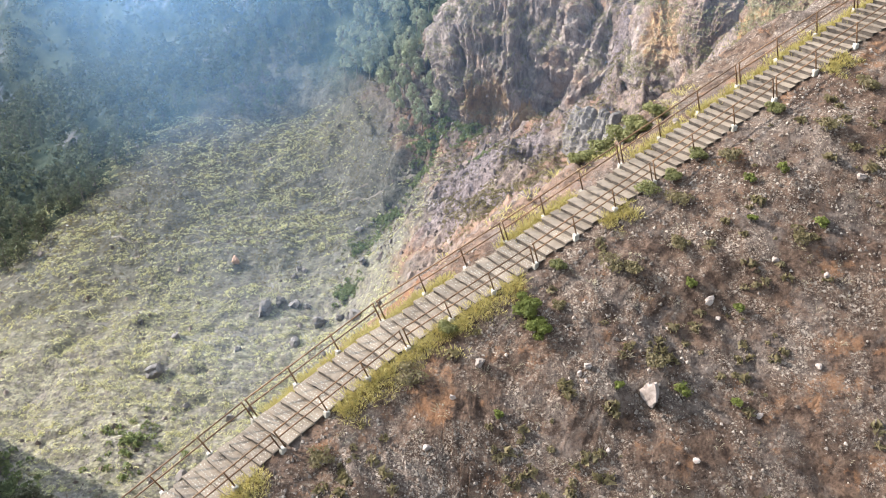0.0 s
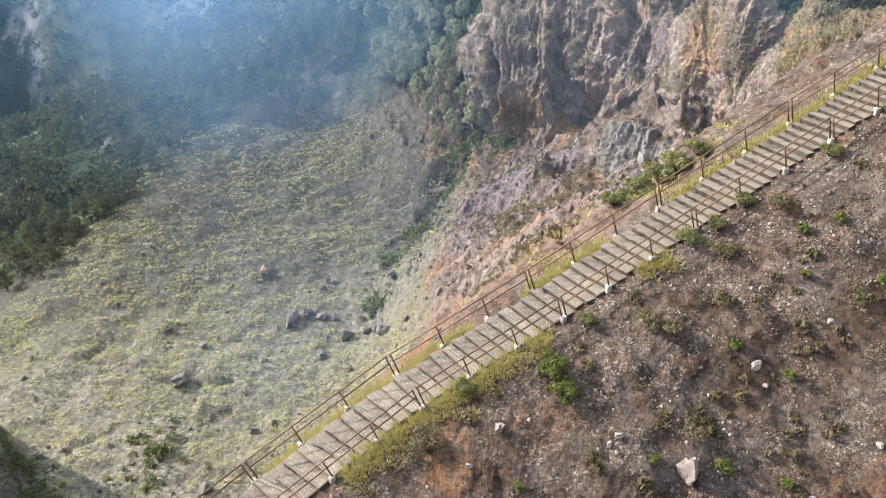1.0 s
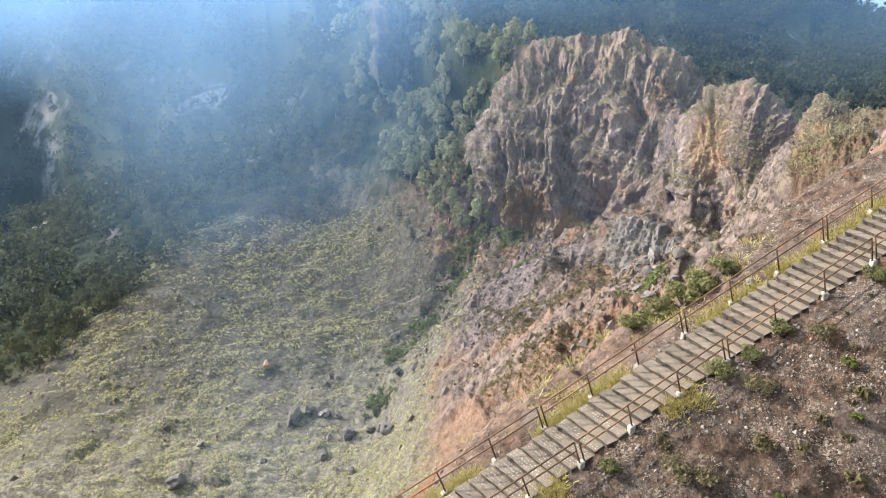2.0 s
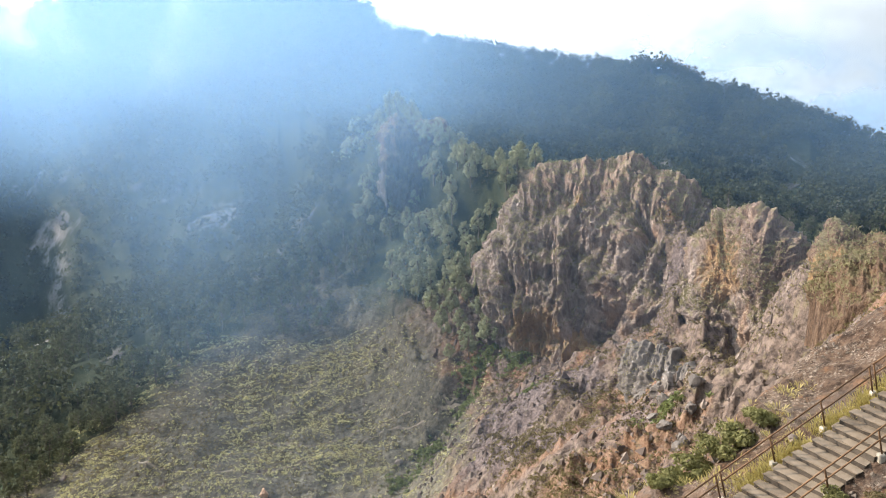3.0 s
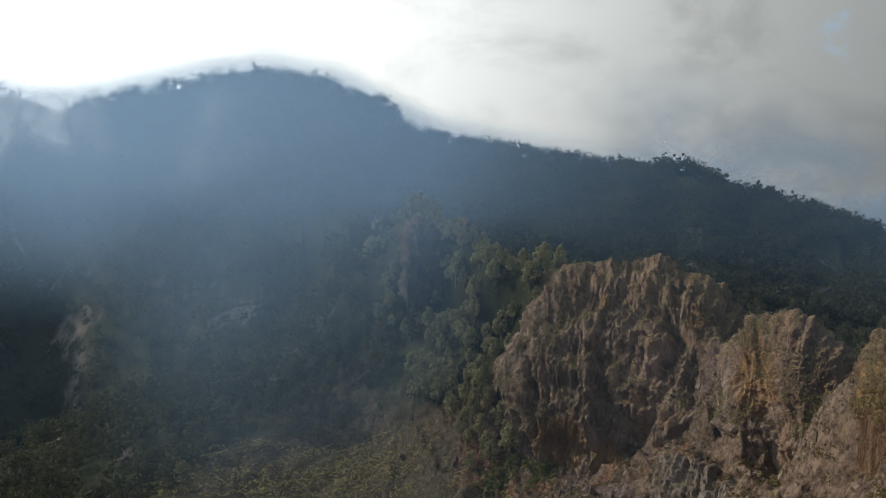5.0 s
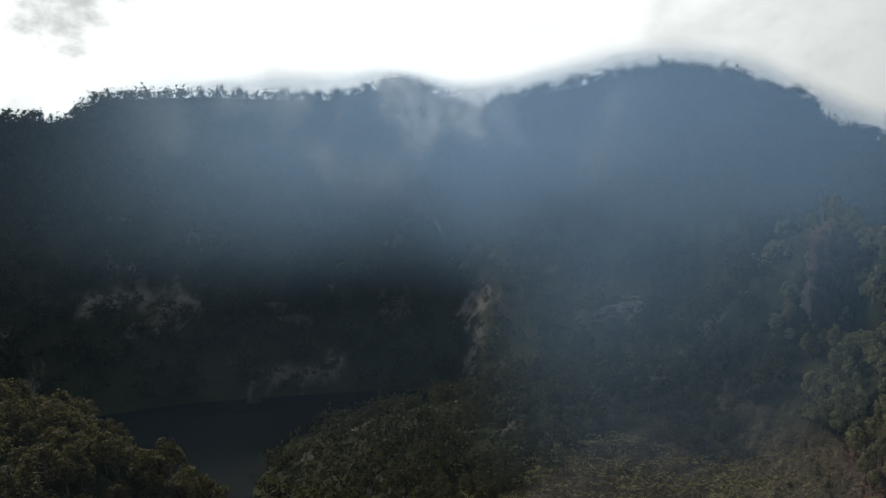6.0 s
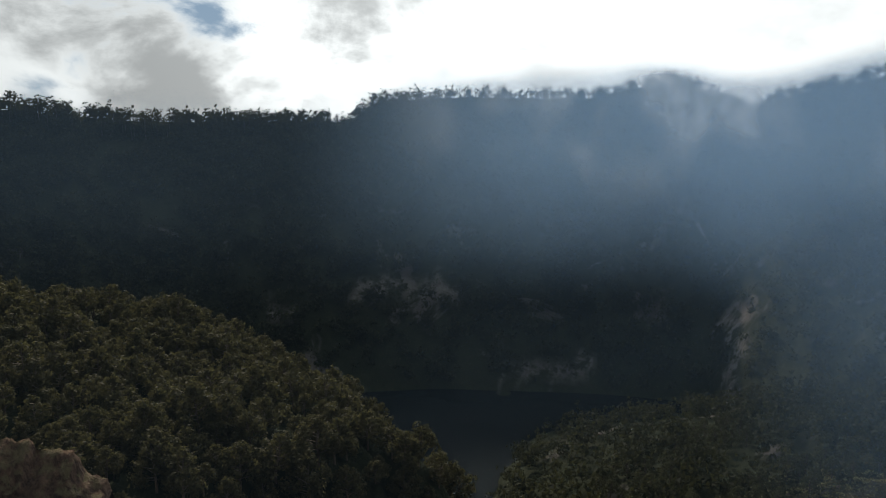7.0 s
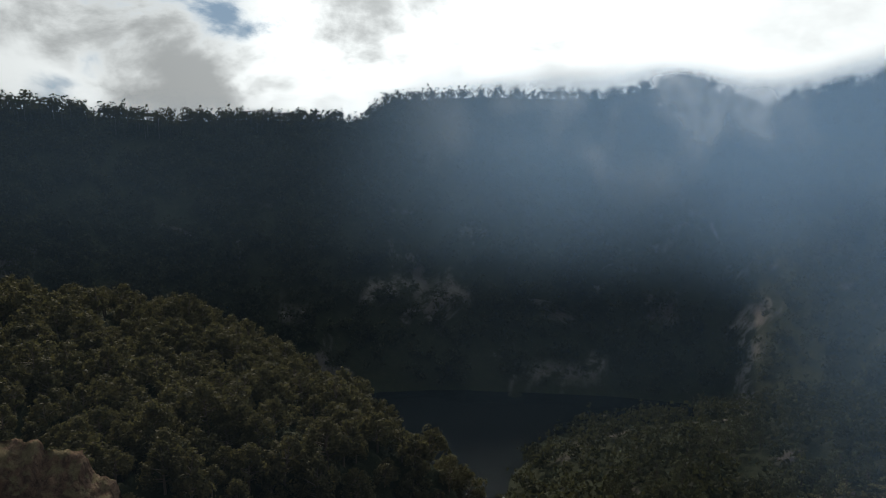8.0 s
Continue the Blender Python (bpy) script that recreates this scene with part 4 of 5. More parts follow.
# ---------------------------------------------------------------- rock outcrops
def smooth_line(points, u):
    """A smooth curve through points, at u from 0 to 1."""
    p = np.asarray(points, float)
    p = np.concatenate([[2 * p[0] - p[1]], p, [2 * p[-1] - p[-2]]])
    t = u * (len(p) - 3)
    k = np.clip(t.astype(int), 0, len(p) - 4)
    f = (t - k)[:, None]
    a, b, c, d = p[k], p[k + 1], p[k + 2], p[k + 3]
    return 0.5 * (2 * b + (c - a) * f + (2 * a - 5 * b + 4 * c - d) * f**2 + (3 * b - a - 3 * c + d) * f**3)


def outcrop(label, crest, foot, nu, nv, rough, seed, sink=6.0, hollows=(), ribs=(), slant=0.0, creases=(), ledge=None, mat=None, steep=0.0):
    """A weathered rock between a foot line and a crest line, with a back."""
    u = np.linspace(0, 1, nu)
    c, f = smooth_line(crest, u), smooth_line(foot, u)
    bulge = steep * np.clip((0.85 - u) / 0.35, 0, 1)
    rows = []
    v = np.concatenate([np.linspace(-0.12, 0, 10, endpoint=False), np.linspace(0, 1, nv, endpoint=False), np.linspace(1, 1.9, nv // 3)])
    for t in v:
        if t < 0:
            p = f + (0, 0, sink * t / 0.12)
        elif t <= 1:
            g = (0.62 * t + 0.38 * t**7) * (1 - bulge) + bulge * np.interp(t, [0, 0.42, 0.80, 0.93, 1], [0, 0.16, 0.66, 0.76, 1])
            p = f + (c - f) * np.stack([g * np.ones(nu), g * np.ones(nu), np.full(nu, t)], -1)
        else:
            k = t - 1
            back = (c - f) * (1, 1, 0)
            p = c + back * (0.45 * k) + (0, 0, 1) * np.stack([-(k**1.1) * 16 - 0.5 * k] * nu)[:, None]
        rows.append(p)
    p = np.stack(rows)
    middle = (c + f) / 2
    across = np.broadcast_to(np.concatenate([[0], np.cumsum(np.linalg.norm(np.diff(middle, axis=0), axis=1))]) + 7 * seed, p.shape[:2])
    x, y, z = p[..., 0], p[..., 1], p[..., 2]
    # ribs and gullies run down the face, leaning where the rock slumps
    w = across + slant * (0.25 + 1.3 * u[None]) * (z - z.mean()) + 0.5 * vnoise(across / 6, z / 9, seed)
    fade = np.clip((v + 0.02) / 0.06, 0, 1)[:, None] * np.clip(np.minimum(u, 1 - u) / 0.05, 0.15, 1)[None]
    crag = 1 - np.abs(vnoise(w / 8.5, z / 24, seed + 0.5))
    push = rough * (4.4 * (crag**2 - 0.42) + 2.3 * (np.abs(vnoise(w / 3.1, z / 6.5, seed + 9.5)) ** 0.8 - 0.42) + 1.5 * ((1 - np.abs(vnoise(w / 1.5, z / 3.4, seed + 5.5))) ** 2 - 0.42)
                    + 0.6 * (ridged(across / 1.9, z / 2.2, seed + 3.5, 4, 0.6) - 1.0) + 1.4 * fbm(across / 7, y / 11, z / 5 + seed, 3))
    for (hx, hz, sx, sz, deep) in hollows:
        push = push - deep * np.exp(-(((x - hx) / sx) ** 2) - np.where(z > hz, ((z - hz) / sz) ** 2, ((z - hz) / (sz * 2.2)) ** 2)) ** 1.0
    for (hx, lo, hi, wide, out) in ribs:
        push = push + out * np.exp(-(((x - hx - 0.5 * np.sin(z / 3.1)) / wide) ** 2)) * np.clip((z - lo) / 3, 0, 1) * np.clip((hi - z) / 4, 0, 1)
    for line, deep, wide in creases:
        d, _, _, _ = along(line, x + 0.8 * vnoise(z / 3, y / 5, 2.0), z)
        push = push - deep * np.exp(-((d / wide) ** 2))
    if ledge is not None:
        push = push + np.clip((1 - v[:, None]) / 0.12, 0, 1) * 1.7 * np.tanh((ledge - z - 3.5 * vnoise(x / 9, 2.0, seed)) / 1.6) - 1.0
    push = push + rough * (0.8 * (np.abs(vnoise(w / 0.95, z / 5, seed + 8.5)) ** 0.7 - 0.45) + 0.42 * fbm(across / 0.9, y / 1.6, z / 1.1, 4, 0.65) + 0.55 * (ridged(w / 2.4, z / 5, seed + 6.5, 4, 0.6) - 0.9))
    push = push * fade
    du, dv = np.gradient(p, axis=1), np.gradient(p, axis=0)
    n = np.cross(du, dv)
    n = n / np.maximum(np.linalg.norm(n, axis=-1, keepdims=True), 1e-9)
    p = p + n * push[..., None]
    me = mesh_of("rock_outcrop", p.reshape(-1, 3), grid_faces(len(v), nu), mat or ROCK)
    du, dv = np.gradient(p, axis=1), np.gradient(p, axis=0)
    n = np.cross(du, dv)
    n = n / np.maximum(np.linalg.norm(n, axis=-1, keepdims=True), 1e-9)
    flat = (n[..., 2] > 0.42) & (vnoise(x / 6, y / 6, z / 6) > -0.3) & (v[:, None] > 0.12)
    ROCK_LEDGES.append(p[flat])
    return tagged(new("rock_outcrop", me), label, "rock", group="rock outcrops")


ROCK_LEDGES = []


outcrop("massive ribbed grey-purple rock with an ochre hollow at its foot",
        [(-4.3, 205.0, -66.8), (-0.7, 210.0, -55.5), (7.7, 215.0, -43.9), (15.9, 219.0, -38.0), (24.1, 219.0, -37.6), (34.0, 217.0, -36.0), (43.8, 214.0, -38.2), (53.1, 210.0, -42.1), (62.0, 206.0, -48.3)],
        MASSIF_FOOT,
        450, 235, 0.85, 3.0, steep=0.2, hollows=((12.0, -76.0, 4.6, 7.0, 3.4), (1.5, -76.0, 1.6, 5.0, 2.5)), ribs=((18.8, -84, -55, 1.2, 3.4), (17.0, -62, -46, 1.3, 2.0), (-0.5, -84, -70, 0.7, 1.4)), slant=-0.5, ledge=-48.0,
        creases=((((36, -46), (33, -53), (28, -64), (24, -72)), 4.5, 1.8), (((44, -44), (38, -52), (33, -60)), 3.0, 1.4), (((4, -60), (5, -70), (4.5, -78)), 2.2, 1.0)))
outcrop("jagged dark lava outcrop breaking through the slope",
        [(26.6, 151.0, -63.5), (30.7, 150.0, -60.8), (34.2, 142.0, -60.3), (35.9, 130.0, -58.6), (36.7, 118.0, -55.5)],
        [(25.9, 146.0, -67.0), (26.7, 137.0, -68.0), (27.5, 125.0, -67.0), (29.1, 116.0, -62.5), (32.0, 109.0, -56.8)], 200, 120, 0.8, 61.0, mat=LAVA)
outcrop("weathered rock peak with an orange-stained broken face",
        [(39.9, 166.0, -49.9), (42.1, 163.0, -41.3), (45.7, 160.0, -37.1), (47.5, 150.0, -33.9), (51.6, 147.0, -35.9), (55.2, 145.0, -40.1), (57.3, 143.0, -43.5)],
        PEAK_FOOT,
        300, 200, 0.62, 17.0, hollows=((44.5, -54.0, 1.5, 5.0, 2.0),))
outcrop("brown rock knoll with an ochre edge on the ridge",
        [(43.7, 112.0, -34.1), (46.0, 117.0, -29.9), (48.1, 119.0, -28.5), (50.0, 117.0, -28.7), (52.7, 115.0, -28.2), (54.8, 110.0, -25.3)],
        KNOLL_FOOT,
        220, 150, 0.5, 29.0, mat=KNOLL_ROCK)
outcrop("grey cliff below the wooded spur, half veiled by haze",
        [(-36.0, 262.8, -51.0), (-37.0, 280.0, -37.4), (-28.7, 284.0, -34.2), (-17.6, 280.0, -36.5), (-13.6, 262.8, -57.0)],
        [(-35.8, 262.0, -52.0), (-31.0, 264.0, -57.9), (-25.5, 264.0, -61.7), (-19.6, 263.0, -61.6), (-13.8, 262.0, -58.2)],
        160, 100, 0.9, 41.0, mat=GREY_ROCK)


# ---------------------------------------------------------------- thin mist between the far walls, as see-through sheets
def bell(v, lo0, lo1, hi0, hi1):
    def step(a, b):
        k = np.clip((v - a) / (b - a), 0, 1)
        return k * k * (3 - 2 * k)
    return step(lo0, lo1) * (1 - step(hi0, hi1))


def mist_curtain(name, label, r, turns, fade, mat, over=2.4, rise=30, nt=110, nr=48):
    """A thin upright sheet at distance r that stands in for haze or mist; fades out towards the ground and above the
    rim.
    """
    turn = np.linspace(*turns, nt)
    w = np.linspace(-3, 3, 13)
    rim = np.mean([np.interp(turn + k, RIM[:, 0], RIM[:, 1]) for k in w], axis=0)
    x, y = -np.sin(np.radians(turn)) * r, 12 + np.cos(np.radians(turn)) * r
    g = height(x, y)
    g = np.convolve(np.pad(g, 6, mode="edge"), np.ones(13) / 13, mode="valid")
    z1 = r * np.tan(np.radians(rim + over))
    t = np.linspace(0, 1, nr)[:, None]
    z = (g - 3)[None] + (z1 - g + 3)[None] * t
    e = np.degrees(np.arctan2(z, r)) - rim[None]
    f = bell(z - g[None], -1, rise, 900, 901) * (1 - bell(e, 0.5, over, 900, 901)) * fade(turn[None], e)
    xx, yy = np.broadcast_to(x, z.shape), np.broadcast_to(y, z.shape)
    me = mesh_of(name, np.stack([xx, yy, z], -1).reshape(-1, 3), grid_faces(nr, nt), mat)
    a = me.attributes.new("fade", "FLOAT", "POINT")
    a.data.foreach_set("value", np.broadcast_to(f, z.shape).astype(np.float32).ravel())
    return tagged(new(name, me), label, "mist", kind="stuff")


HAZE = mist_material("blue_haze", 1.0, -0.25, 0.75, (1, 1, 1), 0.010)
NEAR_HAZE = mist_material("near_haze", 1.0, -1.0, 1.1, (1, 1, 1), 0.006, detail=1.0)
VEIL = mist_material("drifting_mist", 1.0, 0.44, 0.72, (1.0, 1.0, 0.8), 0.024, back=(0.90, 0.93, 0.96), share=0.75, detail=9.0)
# the nearest sheet also lifts the darks in place of lens glare
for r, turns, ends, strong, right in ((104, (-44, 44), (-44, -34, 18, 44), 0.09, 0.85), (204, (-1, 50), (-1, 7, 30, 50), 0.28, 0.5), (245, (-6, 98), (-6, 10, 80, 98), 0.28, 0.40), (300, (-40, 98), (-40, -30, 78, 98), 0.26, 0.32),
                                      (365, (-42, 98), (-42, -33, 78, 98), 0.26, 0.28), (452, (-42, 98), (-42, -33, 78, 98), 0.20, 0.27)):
    mist_curtain("haze", "thin bluish sheet standing in for haze before the wooded crater walls", r, turns,
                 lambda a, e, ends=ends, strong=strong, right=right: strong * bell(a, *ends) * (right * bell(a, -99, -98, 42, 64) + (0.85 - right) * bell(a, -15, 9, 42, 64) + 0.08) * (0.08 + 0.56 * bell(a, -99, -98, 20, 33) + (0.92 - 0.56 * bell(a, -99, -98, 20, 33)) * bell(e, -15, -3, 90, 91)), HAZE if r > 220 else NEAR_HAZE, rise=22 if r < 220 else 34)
mist_curtain("haze", "faint sheet standing in for haze before the wooded spur", 64, (40, 104), lambda a, e: 0.012 * bell(a, 40, 56, 94, 104) + 0 * e, NEAR_HAZE, rise=8)
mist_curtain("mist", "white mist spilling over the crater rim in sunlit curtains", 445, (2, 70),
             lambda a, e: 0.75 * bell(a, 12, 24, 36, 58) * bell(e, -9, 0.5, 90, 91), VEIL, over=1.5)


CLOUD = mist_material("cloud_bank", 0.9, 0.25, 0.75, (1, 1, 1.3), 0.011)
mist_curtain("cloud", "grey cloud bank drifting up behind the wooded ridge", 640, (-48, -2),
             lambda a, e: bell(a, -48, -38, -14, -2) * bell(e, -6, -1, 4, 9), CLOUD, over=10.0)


# ---------------------------------------------------------------- boulders
def boulder_mesh(name, seed, mat, jag=0.32, tall=1.0, cuts=3):
    rng = random.Random(seed)
    bm = bmesh.new()
    bmesh.ops.create_icosphere(bm, subdivisions=cuts, radius=0.5)
    off = Vector((rng.uniform(0, 90), rng.uniform(0, 90), rng.uniform(0, 90)))
    planes = [(Vector((rng.gauss(0, 1), rng.gauss(0, 1), rng.gauss(0, 0.8))).normalized(), rng.uniform(0.28, 0.42)) for _ in range(9)]
    for v in bm.verts:
        d = v.co.normalized()
        v.co = d * (0.5 + jag * 0.5 * noise.noise(d * 1.6 + off) + jag * 0.25 * noise.noise(d * 4.3 + off))
        for n, lim in planes:
            over = v.co.dot(n) - lim
            if over > 0:
                v.co -= n * over * 0.85
        v.co.z = v.co.z * tall
    me = bpy.data.meshes.new(name)
    bm.to_mesh(me)
    bm.free()
    me.materials.append(mat)
    return me


def put_rock(name, label, me, x, y, size, category, group="", sink=0.15, tilt=0.0, seed=0):
    rng = random.Random(seed * 7 + int(x * 13))
    ob = new(name, me)
    ob.matrix_world = Matrix.Translation((x, y, height_at(x, y) + size * (0.36 - sink))) @ Euler((tilt, rng.uniform(-0.3, 0.3), rng.uniform(0, 6.3))).to_matrix().to_4x4() @ Matrix.Diagonal((size * rng.uniform(0.9, 1.15), size * rng.uniform(0.85, 1.1), size * rng.uniform(0.8, 1.0), 1))
    return tagged(ob, label, category, group)


DARK = [boulder_mesh("boulder", 300 + k, LAVA, 0.55) for k in range(5)]
for k, (bx, by, size) in enumerate(((-40.9, 145.8, 4.6), (-37.8, 148.2, 3.0), (-34.6, 147.2, 2.4), (-27.9, 140.8, 4.0), (-18.6, 134.9, 4.8), (-22.8, 140.6, 2.6), (-20.4, 139.2, 2.2), (-33.8, 147.6, 2.4), (-31.2, 146.6, 2.0),
                                    (-32.1, 134.2, 3.6), (-60.8, 126.9, 5.0), (-35.1, 159.7, 2.0), (-33.6, 159.0, 1.8), (-35.7, 156.5, 2.2), (-21.3, 173.6, 2.6), (-18.4, 151.4, 2.6), (-59.3, 137.4, 2.4), (-47.4, 99.8, 3.2),
                                    (-68.7, 142.3, 1.8), (-44.5, 133.0, 2.0), (-25.0, 128.0, 2.2), (-42.0, 114.0, 2.6), (-52.0, 118.0, 1.8))):
    put_rock("boulder", "dark grey lava boulder lying on the valley turf", DARK[k % 5], bx, by, size * 0.85, "boulder", "lava boulders", seed=k)
put_rock("boulder", "small rust-orange rock standing on the shaded valley floor", boulder_mesh("boulder", 320, RUSTY_STONE, 0.4, 1.5), -51.2, 162.3, 2.1, "boulder", sink=0.0)
rng = random.Random(77)
for k in range(46):
    t = rng.random()
    bx, by = 29.6 - 2.6 * t + rng.gauss(0, 1.7), 151 - 40 * t + rng.gauss(0, 2.5)
    put_rock("boulder", "broken dark lava rock in a rubble chute", DARK[k % 5], bx, by, rng.uniform(1.0, 2.8), "boulder", "rubble below the rocks", sink=0.28, seed=k)
pale = [boulder_mesh("stone", 340 + k, PALE_STONE, 0.6) for k in range(5)]
put_rock("stone", "pale pinkish angular block lying on the earth slope", boulder_mesh("stone", 351, PALE_STONE, 0.75, 1.7), 8.15, 23.0, 0.72, "stone", sink=-0.05, tilt=0.35)
for k, (bx, by, size) in enumerate(((5.4, 23.7, 0.42), (5.75, 23.9, 0.5), (5.65, 23.4, 0.3), (10.9, 26.1, 0.75), (11.2, 25.6, 0.4), (1.5, 24.4, 0.7), (0.4, 23.2, 0.45), (13.6, 27.0, 0.45), (11.2, 35.3, 0.75), (-0.6, 21.6, 0.5), (15.4, 26.2, 0.5), (17.5, 29.5, 0.6), (9.6, 20.9, 0.5), (12.2, 22.2, 0.45), (14.6, 23.4, 0.5), (6.3, 21.2, 0.35))):
    put_rock("stone", "pale weathered stone half sunk in the slope", pale[k % 5], bx, by, size * 0.62, "stone", "loose stones", sink=0.16, seed=k)


def pebbles():
    """Loose chips strewn over the stairs' slope."""
    r = np.random.default_rng(61)
    base = np.array([(1, 0, -0.3), (0, 1, -0.3), (-1, 0, -0.3), (0, -1, -0.3), (0.2, 0.1, 0.8)])
    tri = np.array([(0, 1, 4), (1, 2, 4), (2, 3, 4), (3, 0, 4)])
    count = 64000
    x, y = r.uniform(-14, 34, count * 2), r.uniform(12, 44, count * 2)
    d, s, v, run = along(STAIR, x, y)
    keep = (d > 1.0) & ((s < 0) | (r.uniform(0, 1, count * 2) < 0.7)) & ((fbm(x / 3.0, y / 3.0, 5.0, 4, 0.6) + r.uniform(-0.2, 0.2, count * 2) > 0.25) | (r.uniform(0, 1, count * 2) < 0.14))
    x, y = x[keep][:count], y[keep][:count]
    z = height(x, y)
    n = len(x)
    size = 0.018 + 0.020 * r.pareto(2.2, n).clip(0, 4)
    a = r.uniform(0, 6.28, n)
    q = base[None] * (1 + r.uniform(-0.35, 0.35, (n, 5, 3))) * size[:, None, None]
    q[..., 0], q[..., 1] = q[..., 0] * np.cos(a)[:, None] - q[..., 1] * np.sin(a)[:, None], q[..., 0] * np.sin(a)[:, None] + q[..., 1] * np.cos(a)[:, None]
    q = q + np.stack([x, y, z + size * 0.15], -1)[:, None]
    f = (tri[None] + 5 * np.arange(n)[:, None, None]).reshape(-1, 3)
    me = mesh_of("pebbles", q.reshape(-1, 3), f, STONE, smooth=False)
    tagged(new("pebbles", me), "scattered pale stone chips on bare brown earth", "gravel", kind="stuff")


pebbles()


def rubble():
    """Broken rock strewn over the slopes below the outcrops and over the valley floor."""
    r = np.random.default_rng(67)
    base = np.array([(1, 0, -0.3), (0, 1, -0.3), (-1, 0, -0.3), (0, -1, -0.3), (0.2, 0.1, 0.8)])
    tri = np.array([(0, 1, 4), (1, 2, 4), (2, 3, 4), (3, 0, 4)])
    x, y = np.concatenate([r.uniform(-15, 62, 17000), r.uniform(-110, 0, 2500)]), np.concatenate([r.uniform(66, 200, 17000), r.uniform(95, 215, 2500)])
    keep = fbm(x / 9, y / 9, 7.0, 3) + r.uniform(-0.5, 0.5, len(x)) > 0.05
    x, y = x[keep], y[keep]
    n = len(x)
    size = 0.16 + 0.22 * r.pareto(2.8, n).clip(0, 4)
    a = r.uniform(0, 6.28, n)
    q = base[None] * (1 + r.uniform(-0.4, 0.4, (n, 5, 3))) * size[:, None, None]
    q[..., 0], q[..., 1] = q[..., 0] * np.cos(a)[:, None] - q[..., 1] * np.sin(a)[:, None], q[..., 0] * np.sin(a)[:, None] + q[..., 1] * np.cos(a)[:, None]
    q = q + np.stack([x, y, height(x, y) + size * 0.1], -1)[:, None]
    f = (tri[None] + 5 * np.arange(n)[:, None, None]).reshape(-1, 3)
    tagged(new("rubble", mesh_of("rubble", q.reshape(-1, 3), f, RUBBLE, smooth=False)), "broken grey-brown rubble on the slopes under the rocks", "rubble", kind="stuff")


rubble()


# ---------------------------------------------------------------- low plants
def tufts(name, label, category, x, y, size, blades, mat, seed, spread=0.5, tall=1.0, lean=0.5, leafy=False, leaf=1.0):
    """Tufts of blades or leaves at places x, y."""
    r = np.random.default_rng(seed)
    n = len(x)
    z = height(x, y)
    k = n * blades
    who = np.repeat(np.arange(n), blades)
    s = size[who]
    a = r.uniform(0, 6.28, k)
    rad = np.sqrt(r.uniform(0, 1, k)) * spread * s
    root = np.stack([x[who] + np.cos(a) * rad, y[who] + np.sin(a) * rad, z[who] - 0.03], -1)
    if leafy:
        h = np.sqrt(np.clip(1 - (rad / (spread * s + 1e-9)) ** 2, 0, 1)) * s * tall * r.uniform(0.5, 1.0, k)
        root[:, 2] += h
        w = r.normal(size=(k, 3))
        w /= np.linalg.norm(w, axis=1, keepdims=True)
        b = np.cross(w, r.normal(size=(k, 3)))
        b /= np.linalg.norm(b, axis=1, keepdims=True)
        e = (leaf * s * r.uniform(0.22, 0.42, k))[:, None]
        q = np.stack([root - w * e * 1.15 + b * e * 0.3, root - b * e * 0.8, root + w * e * 1.15 + b * e * 0.3], 1)
    else:
        out = np.stack([np.cos(a), np.sin(a), np.zeros(k)], -1)
        side = np.stack([-np.sin(a), np.cos(a), np.zeros(k)], -1) * (s * r.uniform(0.04, 0.075, k))[:, None]
        tip = root + out * (s * lean * r.uniform(0.3, 1.1, k))[:, None] + np.array([0, 0, 1.0]) * (s * tall * r.uniform(0.6, 1.1, k))[:, None]
        mid = root * 0.5 + tip * 0.5 + np.array([0, 0, 0.12]) * s[:, None]
        q = np.stack([root - side, mid - side * 0.7, tip, mid + side * 0.7], 1)
    me = mesh_of(name, q.reshape(-1, 3), np.arange(k * q.shape[1]).reshape(-1, q.shape[1]), mat, smooth=False)
    return tagged(new(name, me), label, category, kind="stuff")


def ledge_scrub():
    r = np.random.default_rng(19)
    spots = np.concatenate([q[r.choice(len(q), min(len(q), k), replace=False)] for q, k in zip(ROCK_LEDGES, (5500, 300, 3200, 500, 300))])
    parts = []
    for k in range(7):
        w = r.normal(size=(len(spots), 3))
        w /= np.linalg.norm(w, axis=1, keepdims=True)
        b = np.cross(w, r.normal(size=(len(spots), 3)))
        b /= np.linalg.norm(b, axis=1, keepdims=True)
        e = r.uniform(0.08, 0.24, (len(spots), 1))
        c = spots + r.normal(scale=0.32, size=(len(spots), 3)) * (1, 1, 0.5) + (0, 0, 0.12)
        parts.append(np.stack([c - w * e * 1.15, c - b * e * 0.9, c + w * e * 1.15], 1))
    v = np.concatenate(parts).reshape(-1, 3)
    tagged(new("ledge_scrub", mesh_of("ledge_scrub", v, np.arange(len(v)).reshape(-1, 3), LEDGE, smooth=False)), "dry scrub clinging to the rock ledges", "scrub", kind="stuff")


ledge_scrub()


def verge():
    r = np.random.default_rng(88)
    xs, ys, ss = [], [], []
    total = STAIRS[2][-1]
    for side, count, reach in ((1, 3600, 0.9), (-1, 3000, 1.2)):
        for _ in range(count):
            s = r.uniform(0, total)
            if vnoise(s / 1.9, 3.0 + side, 4.0) < (-0.40 if side > 0 else 0.0 + 0.25 * (s > 26)):
                continue
            p, head, slope = stair_point(s)
            d = (1.1 if side > 0 else OUT_SLOPE - 0.1) + abs(r.normal()) * 0.42 * reach
            xs.append(p.x - math.sin(head) * side * d)
            ys.append(p.y + math.cos(head) * side * d)
            ss.append(r.uniform(0.15, 0.40))
    tufts("grass_verge", "yellow-green dry grass tufts along the stair edges", "grass", np.array(xs), np.array(ys), np.array(ss), 24, GRASS, 5, spread=0.7, tall=0.8, lean=0.7)


verge()


